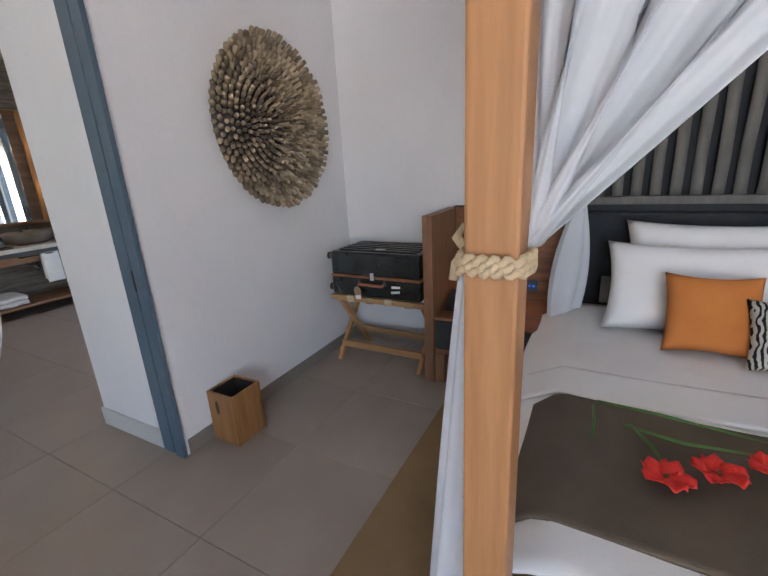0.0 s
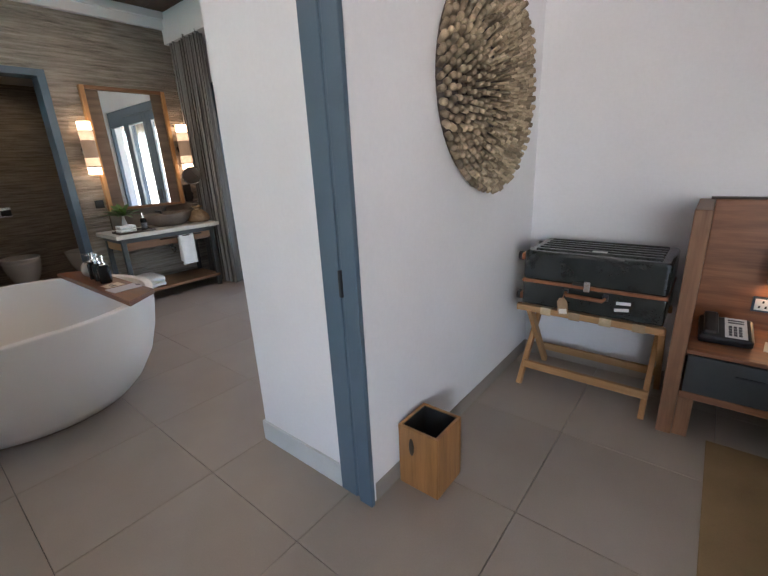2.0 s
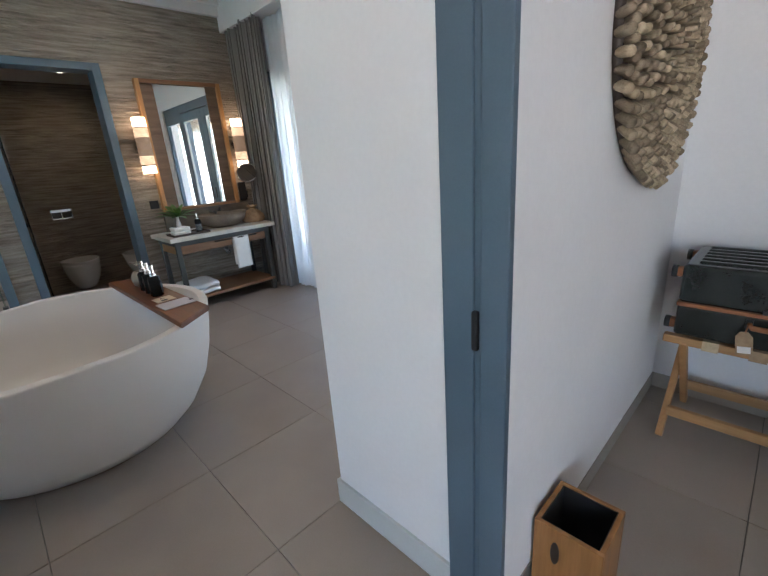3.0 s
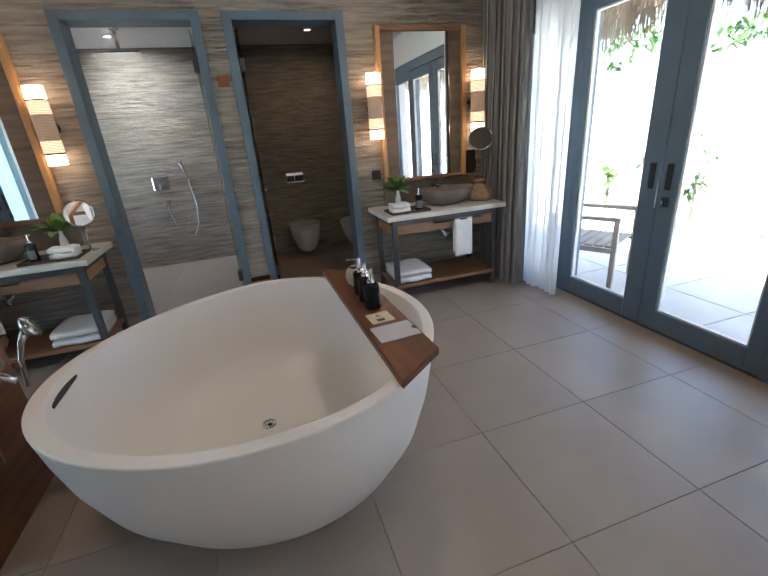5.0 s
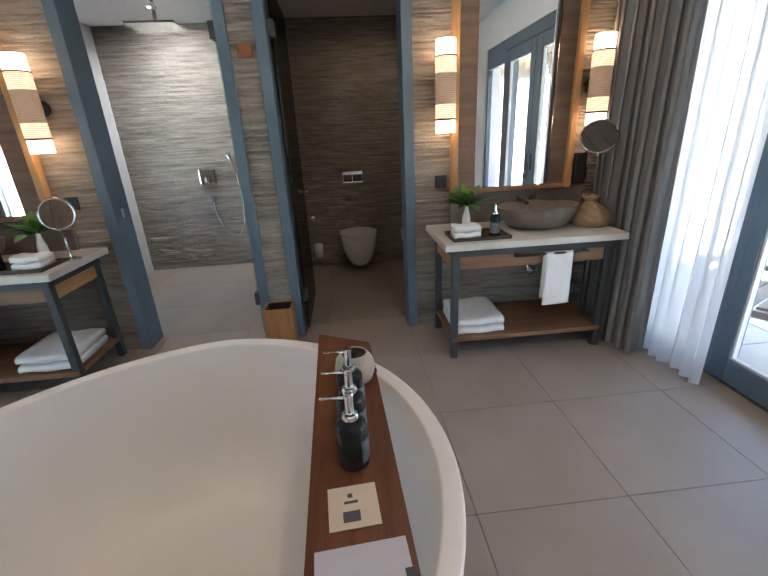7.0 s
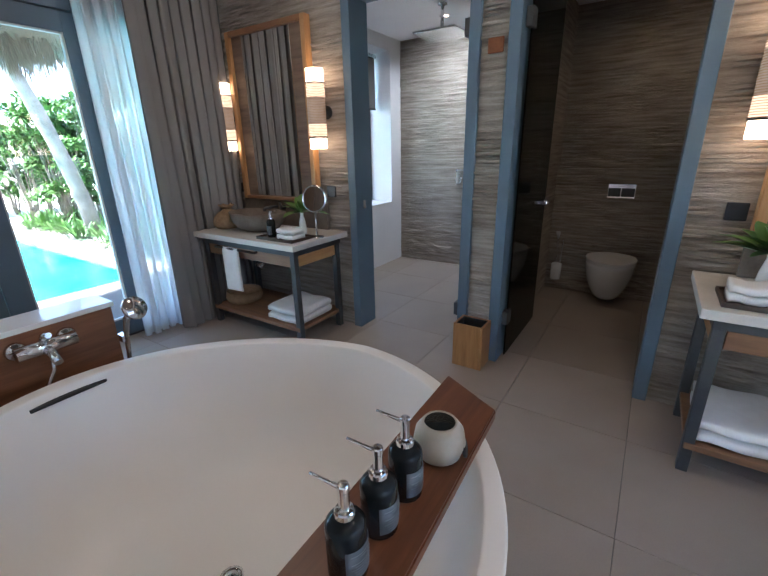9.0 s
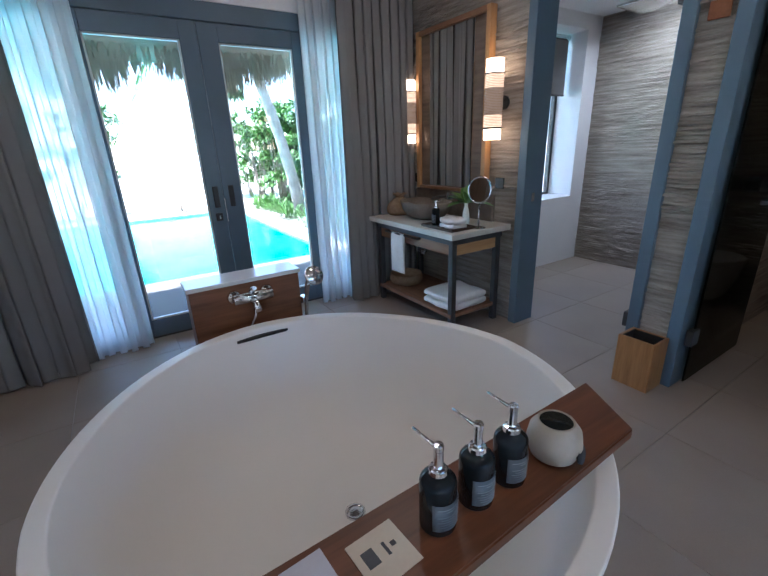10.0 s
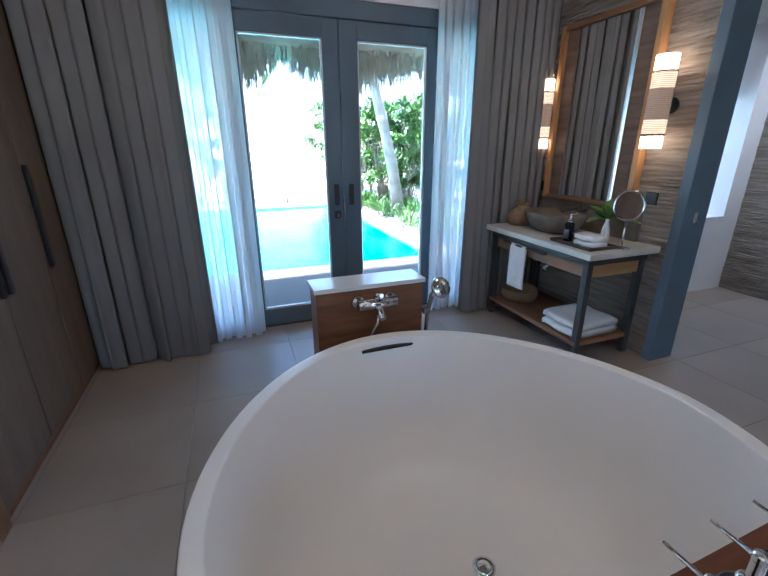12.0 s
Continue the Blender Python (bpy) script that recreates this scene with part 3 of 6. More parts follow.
def double_door(name, y, out, label):
    """Glazed double door: y is the inner face, out is the way outdoors."""
    d = thing(name, (-4.245, y, 0), label, "door", "", "structure")
    yb = y + out * 0.055
    part("head", box(DX0, DX1, y - out * 0.01, y + out * 0.14, 2.175, DZ, 0.004), M["blue_paint"], d)
    part("jamb", box(DX0, DX0 + 0.035, y, y + out * 0.14, 0, 2.175, 0.003), M["blue_paint"], d)
    part("jamb", box(DX1 - 0.035, DX1, y, y + out * 0.14, 0, 2.175, 0.003), M["blue_paint"], d)
    part("threshold", box(DX0, DX1, y, y + out * 0.2, -0.01, 0.012, 0.003), M["iron"], d)
    for a, b, ga, gb in ((-4.985, -4.247, -4.92, -4.38), (-4.243, -3.505, -4.13, -3.58)):
        leaf = part("door_leaf", boxes([(a, ga, y, yb, 0.015, 2.17), (gb, b, y, yb, 0.015, 2.17), (ga, gb, y, yb, 0.015, 0.145), (ga, gb, y, yb, 2.055, 2.17)], 0.004), M["blue_paint"], d)
        bd = boxes([(ga, ga + 0.012, y + out * 0.012, y + out * 0.04, 0.145, 2.055), (gb - 0.012, gb, y + out * 0.012, y + out * 0.04, 0.145, 2.055), (ga, gb, y + out * 0.012, y + out * 0.04, 0.145, 0.157), (ga, gb, y + out * 0.012, y + out * 0.04, 2.043, 2.055)])
        part("glazing_bead", bd, M["skirting"], leaf, "pale glazing bead")
        pn = part("pane", box(ga, gb, y + out * 0.024, y + out * 0.03, 0.145, 2.055), M["pane"], leaf)
        pn.visible_shadow = False
    for a, b in ((SX0, DX0), (DX1, SX1)):
        sl = part("side_light", boxes([(a, a + 0.05, y, yb, 0, DZ), (b - 0.05, b, y, yb, 0, DZ), (a + 0.05, b - 0.05, y, yb, 0, 0.145), (a + 0.05, b - 0.05, y, yb, 2.055, DZ)], 0.003), M["blue_paint"], d, "fixed glazed side light")
        part("pane", box(a + 0.05, b - 0.05, y + out * 0.024, y + out * 0.03, 0.145, 2.055), M["pane"], sl).visible_shadow = False
    for hx in (-4.305, -4.19):
        part("recessed_pull", box(hx - 0.02, hx + 0.02, y - out * 0.008, y, 0.93, 1.09, 0.006), M["black"], d, "black recessed pull")
    part("lock_plate", box(-4.215, -4.165, y - out * 0.012, y, 0.83, 0.89, 0.005), M["black"], d)
    part("thumb_turn", box(-4.196, -4.184, y - out * 0.035, y - out * 0.012, 0.845, 0.875, 0.003), M["chrome"], d)
    part("latch", box(-4.25, -4.24, y - out * 0.02, y, 0.82, 1.0, 0.003), M["chrome"], d)
    return d


double_door("door_1", -1.86, -1, "slate-blue glazed double door to the pool terrace, closed")
double_door("door_2", 3.0, 1, "slate-blue glazed double door to the courtyard, closed")

# pocket-door jamb at the end of the thick wall
j = thing("door_jamb", (-1.86, OP1, 0), "slate-blue pocket door jamb with a recessed black lock", "door jamb", "", "structure")
part("jamb_board", box(-1.845, -1.778, OP1 - 0.022, OP1 + 0.0, 0, 2.5, 0.003), M["blue_paint"], j)
part("jamb_board", box(-1.955, -1.868, OP1 - 0.014, OP1 + 0.0, 0, 2.5, 0.003), M["blue_paint"], j)
part("pocket_gap", box(-1.868, -1.845, OP1 - 0.006, OP1 + 0.0, 0, 2.5), M["blue_paint"], j)
part("lock_recess", box(-1.872, -1.856, OP1 - 0.018, OP1 - 0.004, 0.885, 0.985, 0.004), M["black"], j, "black recessed lock pull")

# wardrobe built into the thick wall
wd = thing("wardrobe", (XE + 0.3, -1.0, 0), "tall brown veneered wardrobe with flush doors and long black pulls", "wardrobe")
part("carcass", box(XE + 0.025, XE + 0.59, YS + 0.01, OP0 - 0.03, 0.0, 2.41), M["dark_wood"], wd)
part("plinth", box(XE + 0.015, XE + 0.024, YS + 0.01, OP0 - 0.03, 0, 0.05), M["walnut_x"], wd)
edges = (-1.73, -1.275, -0.815, -0.355)
for a, b, hx in ((edges[0], edges[1], edges[1] - 0.025), (edges[1], edges[2], edges[2] - 0.03), (edges[2], edges[3], edges[2] + 0.03)):
    dr = part("door", box(XE, XE + 0.024, a + 0.004, b - 0.004, 0.055, 2.38, 0.003), M["wardrobe"], wd)
    part("handle", box(XE - 0.022, XE - 0.0005, hx - 0.016, hx + 0.016, 0.77, 1.28, 0.005), M["black"], dr, "long black bar pull")
part("end_panel", box(XE - 0.01, XE + 0.6, edges[3] + 0.003, OP0 - 0.028, 0, 2.41, 0.003), M["walnut_z"], wd)

# ---- outdoors ----
structure("ground", box(-400, 400, -400, 400, -0.6, -0.21), M["sand"], "white coral sand round the villa", "ground")
rg = random.Random(11)


def paving(name, x0, x1, y0, y1, z, s, label):
    t = thing(name, ((x0 + x1) / 2, (y0 + y1) / 2, z), label, "paving", "", "structure")
    part("bed", box(x0, x1, y0, y1, -0.21, z - 0.012), M["paving"], t)
    nx, ny = max(1, round((x1 - x0) / s)), max(1, round((y1 - y0) / s))
    w, d = (x1 - x0) / nx, (y1 - y0) / ny
    me = bpy.data.meshes.new("slab")
    b = box(-w / 2 + 0.004, w / 2 - 0.004, -d / 2 + 0.004, d / 2 - 0.004, -0.0115, 0, 0.002, 1)
    b.to_mesh(me)
    b.free()
    me.materials.append(M["paving"])
    for i in range(nx):
        for k in range(ny):
            o = new("slab", me)
            o.parent = t
            o.matrix_parent_inverse = pose(*(-t.location))
            o.location = (x0 + (i + 0.5) * w, y0 + (k + 0.5) * d, z)
    return t


paving("terrace_south", -9.0, 0.0, -3.1, YS - T - 0.01, -0.03, 0.6, "pale stone terrace before the pool door")
paving("terrace_north", -9.0, -1.0, YN + T + 0.01, 6.4, -0.03, 0.6, "pale stone courtyard paving")
pool = thing("pool", (-5, -6, -0.1), "turquoise plunge pool with pale stone coping", "pool", "", "structure")
part("water", box(-6.0, -1.2, -9.2, -3.36, -0.2, -0.1), M["water"], pool, "rippled turquoise water")
for k in range(10):
    part("coping", box(-6.32, -6.003, -9.2 + k * 0.584, -8.624 + k * 0.584, -0.209, -0.05, 0.01), M["paving"], pool, "pale stone coping")
for k in range(9):
    part("coping", box(-6.32 + k * 0.6, -5.726 + k * 0.6, -3.358, -3.104, -0.209, -0.03, 0.01), M["paving"], pool, "pale stone coping")
    part("coping", box(-6.32 + k * 0.6, -5.726 + k * 0.6, -9.5, -9.203, -0.209, -0.05, 0.01), M["paving"], pool, "pale stone coping")
part("coping", box(-1.197, -0.9, -9.2, -3.36, -0.209, -0.05, 0.01), M["paving"], pool, "pale stone coping")
# dark pebbles between the pool and the planting
rgp = random.Random(8)
pv, pf = [], []
for _ in range(1500):
    px, py, pr = -6.35 - abs(rgp.gauss(0, 0.22)), rgp.uniform(-10.2, -3.2), rgp.uniform(0.018, 0.05)
    q = len(pv)
    pv += [(px + pr * math.cos(1.05 * i), py + 0.8 * pr * math.sin(1.05 * i), -0.2) for i in range(6)] + [(px, py, -0.2 + pr * 0.9)]
    pf += [(q + i, q + (i + 1) % 6, q + 6) for i in range(6)]
pme = bpy.data.meshes.new("pebbles")
pme.from_pydata(pv, [], pf)
pme.materials.append(M["bark"])
tagged(new("pebbles", pme), "brown-grey pebbles between pool coping and planting", "pebbles", "", "stuff")

wn_ = thing("garden_wall", (-4.5, 6.5, 0), "white rendered garden wall round the courtyard", "wall", "", "structure")
part("wall", box(-9.2, -0.6, 6.45, 6.65, -0.21, 1.96, 0.004), M["white_wall"], wn_)
part("wall", box(-9.2, -9.0, 3.2, 6.449, -0.21, 1.96, 0.004), M["white_wall"], wn_)
for k in range(18):
    part("capping", box(-9.25 + k * 0.48, -8.777 + k * 0.48, 6.41, 6.69, 1.96, 2.012, 0.01), M["white_wall"], wn_)


def thatch(name, y0, y1, z0, z1, label, seed):
    """Eave of reed thatch with a ragged fringe along its outer edge y1."""
    X0 = -6.3 if y1 < 0 else -9.5
    t = thing(name, (-4.5, y1, z1), label, "thatch roof", "", "structure")
    part("roof", sheet(lambda u, v: (X0 + (0.0 - X0) * u, y0 + (y1 - y0) * v, z0 + (z1 - z0) * v), 30, 8, 0.18), M["thatch"], t)
    r = random.Random(seed)
    verts, faces = [], []
    for _ in range(5200):
        x, d = r.uniform(X0 + 0.1, -0.1), r.uniform(-0.28, 0.05)
        y, z = y1 + math.copysign(1, y1 - y0) * d, z1 + 0.05 - d * 0.1
        n = r.uniform(0.2, 0.5) + 0.1 * math.sin(x * 5) + 0.06 * math.sin(x * 13)
        w, s1, s2 = r.uniform(0.003, 0.011), r.uniform(-0.06, 0.06), r.uniform(-0.05, 0.05)
        b = len(verts)
        verts += [(x - w, y, z), (x + w, y + 0.004, z), (x + w * 0.7 + s1 * 0.5, y + s2 * 0.5, z - n * 0.6), (x - w * 0.7 + s1 * 0.5, y + s2 * 0.5, z - n * 0.6), (x + s1, y + s2, z - n)]
        faces += [(b, b + 1, b + 2, b + 3), (b + 3, b + 2, b + 4)]
    me = bpy.data.meshes.new("fringe")
    me.from_pydata(verts, [], faces)
    me.materials.append(M["thatch"])
    o = new("fringe", me)
    o.parent = t
    o.matrix_parent_inverse = pose(*(-t.location))
    tagged(o, "ragged brown reed fringe", "", "", "stuff")
    return t


thatch("thatch_eave", YS - T - 0.01, -3.25, 2.95, 2.28, "brown reed thatch eave over the pool terrace", 4)
thatch("thatch_eave", YN + T + 0.01, 4.35, 2.95, 2.42, "brown reed thatch eave over the courtyard", 5)


def leaves(bm, centre, count, length, spread, up, seed, width=0.25):
    """Pointed, bent leaves that rise from a point."""
    r = random.Random(seed)
    for _ in range(count):
        a, e, n = r.uniform(0, 6.283), r.uniform(*up), length * r.uniform(0.6, 1.1)
        d = Vector((math.cos(a) * math.cos(e), math.sin(a) * math.cos(e), math.sin(e)))
        s = d.cross(Vector((0, 0, 1))).normalized()
        p0 = Vector(centre) + Vector((r.uniform(-spread, spread), r.uniform(-spread, spread), r.uniform(-spread, spread) * 0.4))
        prev = None
        for k in range(5):
            f = k / 4
            c = p0 + d * n * f + Vector((0, 0, -n * 0.35 * f * f))
            w = width * n * math.sin(math.pi * min(0.97, f * 0.93 + 0.05)) * 0.5
            row = (bm.verts.new(c - s * w), bm.verts.new(c + Vector((0, 0, -w * 0.3))), bm.verts.new(c + s * w))
            if prev:
                bm.faces.new((prev[0], prev[1], row[1], row[0]))
                bm.faces.new((prev[1], prev[2], row[2], row[1]))
            prev = row
    for f in bm.faces:
        f.smooth = True
    return bm


def shrub(name, x, y, z, size, height, count, seed, label, group="garden shrubs", length=0.3):
    """A shrub of a few stems and many small pointed leaves in uneven clumps."""
    r = random.Random(seed)
    s = thing(name, (x, y, z), label, "shrub", group)
    bm, st = bmesh.new(), bmesh.new()
    tops = []
    for k in range(max(3, int(height * 4))):
        a, q = r.uniform(0, 6.28), r.uniform(0.1, 1) * size
        top = (x + q * math.cos(a), y + q * math.sin(a) * 0.7, z + height * r.uniform(0.25, 1.0))
        tops.append(top)
        t = tube([(x + 0.1 * q * math.cos(a), y, z), (x + 0.5 * q * math.cos(a), y + 0.4 * q * math.sin(a), z + (top[2] - z) * 0.55), top], [0.016, 0.011, 0.005], 5)
        me = bpy.data.meshes.new("tmp")
        t.to_mesh(me)
        t.free()
        st.from_mesh(me)
        bpy.data.meshes.remove(me)
    for k in range(count):
        leaves(bm, tops[k % len(tops)], 5, length, size * 0.24, (-0.4, 1.2), seed * 77 + k, 0.26)
    part("stems", st, M["bark"], s)
    part("foliage", bm, M["leaf_far"], s, "green pointed leaves")
    return s


for k in range(12):        # dense hedge along the far west side of the pool
    shrub("shrub", -8.6 - 0.7 * (k % 3) + rg.uniform(-0.3, 0.3), -5.2 - k * 0.62, -0.21, 0.8, rg.uniform(1.6, 2.6) + 0.35 * (k % 3), 190, 100 + k, "dense green tropical shrub beside the pool", length=0.26)
for k in range(9):
    shrub("shrub", -7.5 - 0.35 * (k % 3) + rg.uniform(-0.2, 0.2), -8.8 - k * 0.42, -0.21, 0.75, rg.uniform(2.2, 3.1), 200, 180 + k, "tall leafy green shrub behind the palm", length=0.24)
for k in range(8):
    shrub("shrub", -6.9 - 0.55 * k + rg.uniform(-0.2, 0.2), -13.6 + rg.uniform(-0.4, 0.4), -0.21, 0.9, rg.uniform(2.2, 3.2), 170, 140 + k, "tall green tropical shrub at the end of the garden", length=0.3)
for k in range(5):
    shrub("shrub", -3.2 + 0.7 * k + rg.uniform(-0.15, 0.15), -11.8 + rg.uniform(-0.4, 0.4), -0.21, 0.6, rg.uniform(2.4, 3.2), 120, 160 + k, "slender green shrub at the edge of the sand path", length=0.3)


def grass_clump(x, y, seed):
    g = thing("grass_clump", (x, y, -0.21), "low clump of arching green strap leaves", "plant", "planting by the pool")
    part("blades", leaves(bmesh.new(), (x, y, -0.2), 46, 0.62, 0.12, (0.35, 1.45), seed, 0.07), M["leaf_far"], g)
    return g


for k in range(34):
    grass_clump(-6.75 - rg.uniform(0, 1.0), -3.9 - k * 0.2 + rg.uniform(-0.1, 0.1), 500 + k)
for k, x in enumerate((-7.6, -6.9, -6.2, -5.2, -3.4)):
    shrub("courtyard_plant", x, 6.1, -0.03, 0.22, 1.0 + 0.15 * (k % 3), 12, 300 + k, "slender green plant against the white wall", "courtyard plants", 0.22)
for k in range(9):
    shrub("shrub", -9.5 + k * 1.05, 7.6, -0.21, 0.7, rg.uniform(2.6, 3.6), 60, 400 + k, "green foliage rising behind the white wall")


def palm(x, y, lean, height, seed, label):
    p = thing("palm_tree", (x, y, -0.21), label, "tree", "palms")
    pts = [(x + lean * (i / 10) ** 1.4, y + 0.1 * i / 10, -0.21 + height * i / 10) for i in range(11)]
    part("trunk", tube(pts, [0.135 - 0.005 * i + 0.012 * (i % 2) for i in range(11)], 12), M["bark"], p, "ringed grey trunk")
    bm = bmesh.new()
    r = random.Random(seed)
    for _ in range(16):
        a, e = r.uniform(0, 6.28), r.uniform(-0.2, 1.0)
        d = Vector((math.cos(a) * math.cos(e), math.sin(a) * math.cos(e), math.sin(e)))
        for k in range(16):
            f = 0.15 + 0.85 * k / 15
            c = Vector(pts[-1]) + d * 2.2 * f + Vector((0, 0, -1.3 * f * f))
            side = d.cross(Vector((0, 0, 1))).normalized()
            for sg in (-1, 1):
                tip = c + side * sg * 0.55 * (1.1 - f) + d * 0.25 + Vector((0, 0, -0.28))
                q = d * 0.025
                bm.faces.new([bm.verts.new(v) for v in (c - q, c + q, tip)])
    part("crown", bm, M["leaf_far"], p, "feathered green fronds")
    return p


palm(-7.2, -8.0, 1.15, 4.4, 1, "leaning grey palm tree beside the pool")


def armchair(x, y, yaw):
    c = thing("garden_chair", (0, 0, 0), "weathered teak garden armchair in the courtyard", "chair")
    for lx in (-0.28, 0.28):
        for ly in (-0.26, 0.28):
            part("leg", box(lx - 0.02, lx + 0.02, ly - 0.02, ly + 0.02, 0, 0.60, 0.004), M["chair_wood"], c)
        part("arm", box(lx - 0.022, lx + 0.022, -0.282, 0.302, 0.601, 0.632, 0.004), M["chair_wood"], c)
        part("side_rail", box(lx - 0.012, lx + 0.012, -0.235, 0.257, 0.33, 0.37), M["chair_wood"], c)
    for k in range(6):
        part("seat_slat", box(-0.265, 0.265, -0.25 + k * 0.085, -0.18 + k * 0.085, 0.371, 0.389, 0.003), M["chair_wood"], c)
    for k in range(2):
        part("back_slat", box(-0.259, 0.259, 0.27, 0.29, 0.45 + k * 0.1, 0.495 + k * 0.1, 0.003), M["chair_wood"], c)
    c.matrix_basis = pose(x, y, -0.03, 0, 0, yaw)
    return c


armchair(-5.21, 3.50, 117)
lo = thing("sun_lounger", (-4.6, -9.8, -0.21), "low wooden sun lounger on the sand beyond the pool", "lounger")
for x in (-4.95, -4.35):
    for y in (-11.2, -10.2):
        part("leg", box(x - 0.03, x + 0.03, y - 0.03, y + 0.03, -0.21, 0.06), M["chair_wood"], lo)
for k in range(10):
    part("slat", box(-5.0, -4.3, -11.3 + k * 0.12, -11.2 + k * 0.12, 0.061, 0.085, 0.003), M["chair_wood"], lo)

# ---- bathroom things ----


def folded_towels(name, cx, cy, z, sx, sy, layers, label, h=0.055, group=""):
    t = thing(name, (cx, cy, z), label, "towel", group)
    for i in range(layers):
        def fn(u, v, i=i):
            a = 2 * math.pi * v
            w = math.copysign(abs(math.cos(a)) ** 0.35, math.cos(a))
            q = math.copysign(abs(math.sin(a)) ** 0.6, math.sin(a))
            return (cx + sx * w * (1 - 0.02 * i), cy + sy * (2 * u - 1), z + h * (i + 0.5) + h * 0.5 * q + 0.004 * math.sin(9 * u + i))
        bm = sheet(fn, 14, 32)
        bmesh.ops.remove_doubles(bm, verts=bm.verts, dist=1e-5)
        bmesh.ops.holes_fill(bm, edges=bm.edges)
        part("folded_towel", bm, M["towel"], t)
    return t


def pump_bottle(name, x, y, z, r, h, label, turn, group=""):
    b = thing(name, (x, y, z), label, "bottle", group)
    body = part("body", lathe([(0, 0), (r * 0.92, 0), (r, r * 0.1), (r, h * 0.84), (r * 0.97, h * 0.89), (r * 0.86, h * 0.94), (r * 0.62, h * 0.98), (r * 0.45, h), (0, h)], 28, (x, y, z)), M["bottle"], b)
    def lab(u, v):
        a = turn + (u - 0.5) * 2.3
        return (x + (r + 0.0012) * math.cos(a), y + (r + 0.0012) * math.sin(a), z + h * (0.14 + 0.5 * v))
    part("label", sheet(lab, 12, 1, 0.0006), M["label_grey"], body, "slate-grey printed label")
    tb = bmesh.new()
    rr = random.Random(5)
    for k in range(9):
        za, wl = h * (0.18 + 0.048 * k), rr.uniform(0.5, 1.0) * 1.9
        for q in range(8):
            a0, a1 = turn + 0.95 - wl * q / 8, turn + 0.95 - wl * (q + 1) / 8
            vs = [tb.verts.new((x + (r + 0.0028) * math.cos(a), y + (r + 0.0028) * math.sin(a), z + zz)) for a, zz in ((a0, za), (a1, za), (a1, za + h * 0.014), (a0, za + h * 0.014))]
            tb.faces.new(vs)
    part("print_lines", tb, M["label_text"], body, "pale lines of small print")
    pump = part("pump", lathe([(0, h), (r * 0.5, h), (r * 0.52, h + r * 0.1), (r * 0.5, h + r * 0.34), (r * 0.44, h + r * 0.42), (r * 0.27, h + r * 0.46), (r * 0.26, h + r * 1.45), (r * 0.29, h + r * 1.5), (r * 0.29, h + r * 1.78), (r * 0.24, h + r * 1.85), (0, h + r * 1.87)], 20, (x, y, z)), M["chrome"], b, "chrome pump")
    for f in pump.data.polygons:
        f.use_smooth = False
    a = turn + math.pi
    part("spout", tube([(x, y, z + h + r * 1.55), (x + r * 1.0 * math.cos(a), y + r * 1.0 * math.sin(a), z + h + r * 1.72), (x + r * 1.75 * math.cos(a), y + r * 1.75 * math.sin(a), z + h + r * 1.86)], [r * 0.12, r * 0.09, r * 0.08], 8), M["chrome"], pump)
    return b


def sconce(y, group="wall sconces by the mirrors"):
    x, z0, z1, r = XW + 0.115, 1.34, 1.84, 0.058
    s = thing("wall_sconce", (XW, y, 1.6), "warm lit wall sconce with white ends and a woven middle", "lamp", group)
    side = 1 if y < 0.55 else -1
    part("shade_end", lathe([(0, z1 - 0.085), (r, z1 - 0.085), (r, z1), (0, z1)], 28, (x, y, 0)), M["lamp_glow"], s, "glowing white upper shade")
    part("shade_end", lathe([(0, z0), (r, z0), (r, z0 + 0.07), (0, z0 + 0.07)], 28, (x, y, 0)), M["lamp_glow"], s, "glowing white lower shade")
    za, zb = z0 + 0.075, z1 - 0.09
    # no bulbs inside: their glow is emission and lighter colour in the end bands
    for q0, q1, key, lab in ((za, za + 0.085, "weave_glow", "rattan shade glowing over the lower bulb"), (za + 0.085, zb - 0.085, "weave_dim", "middle of the rattan shade, coloured darker with a faint glow"), (zb - 0.085, zb, "weave_glow", "rattan shade glowing over the upper bulb")):
        part("woven_shade", lathe([(0, q0), (r + 0.003, q0), (r + 0.003, q1), (0, q1)], 28, (x, y, 0)), M[key], s, lab)
    wv = bmesh.new()
    for k in range(34):
        z = z0 + 0.08 + k * 0.0098
        ring = lathe([(r + 0.002, z), (r + 0.0065, z + 0.002), (r + 0.002, z + 0.004)], 28, (x, y, 0))
        me = bpy.data.meshes.new("tmp")
        ring.to_mesh(me)
        ring.free()
        wv.from_mesh(me)
        bpy.data.meshes.remove(me)
    part("rattan_weave", wv, M["burlap"], s, "brown woven fibres")
    for z in (z0 + 0.072, z1 - 0.09):
        part("band", lathe([(r, z), (r + 0.006, z), (r + 0.006, z + 0.008), (r, z + 0.008)], 28, (x, y, 0)), M["iron"], s)
    part("mount", lathe([(0, 0), (0.045, 0), (0.045, 0.015), (0.02, 0.02), (0.02, 0.06), (0, 0.06)], 20), M["black"], s, "round black wall mount").matrix_basis = pose(XW + 0.004, y + 0.0, 1.58, 0, 90, 0)
    return s


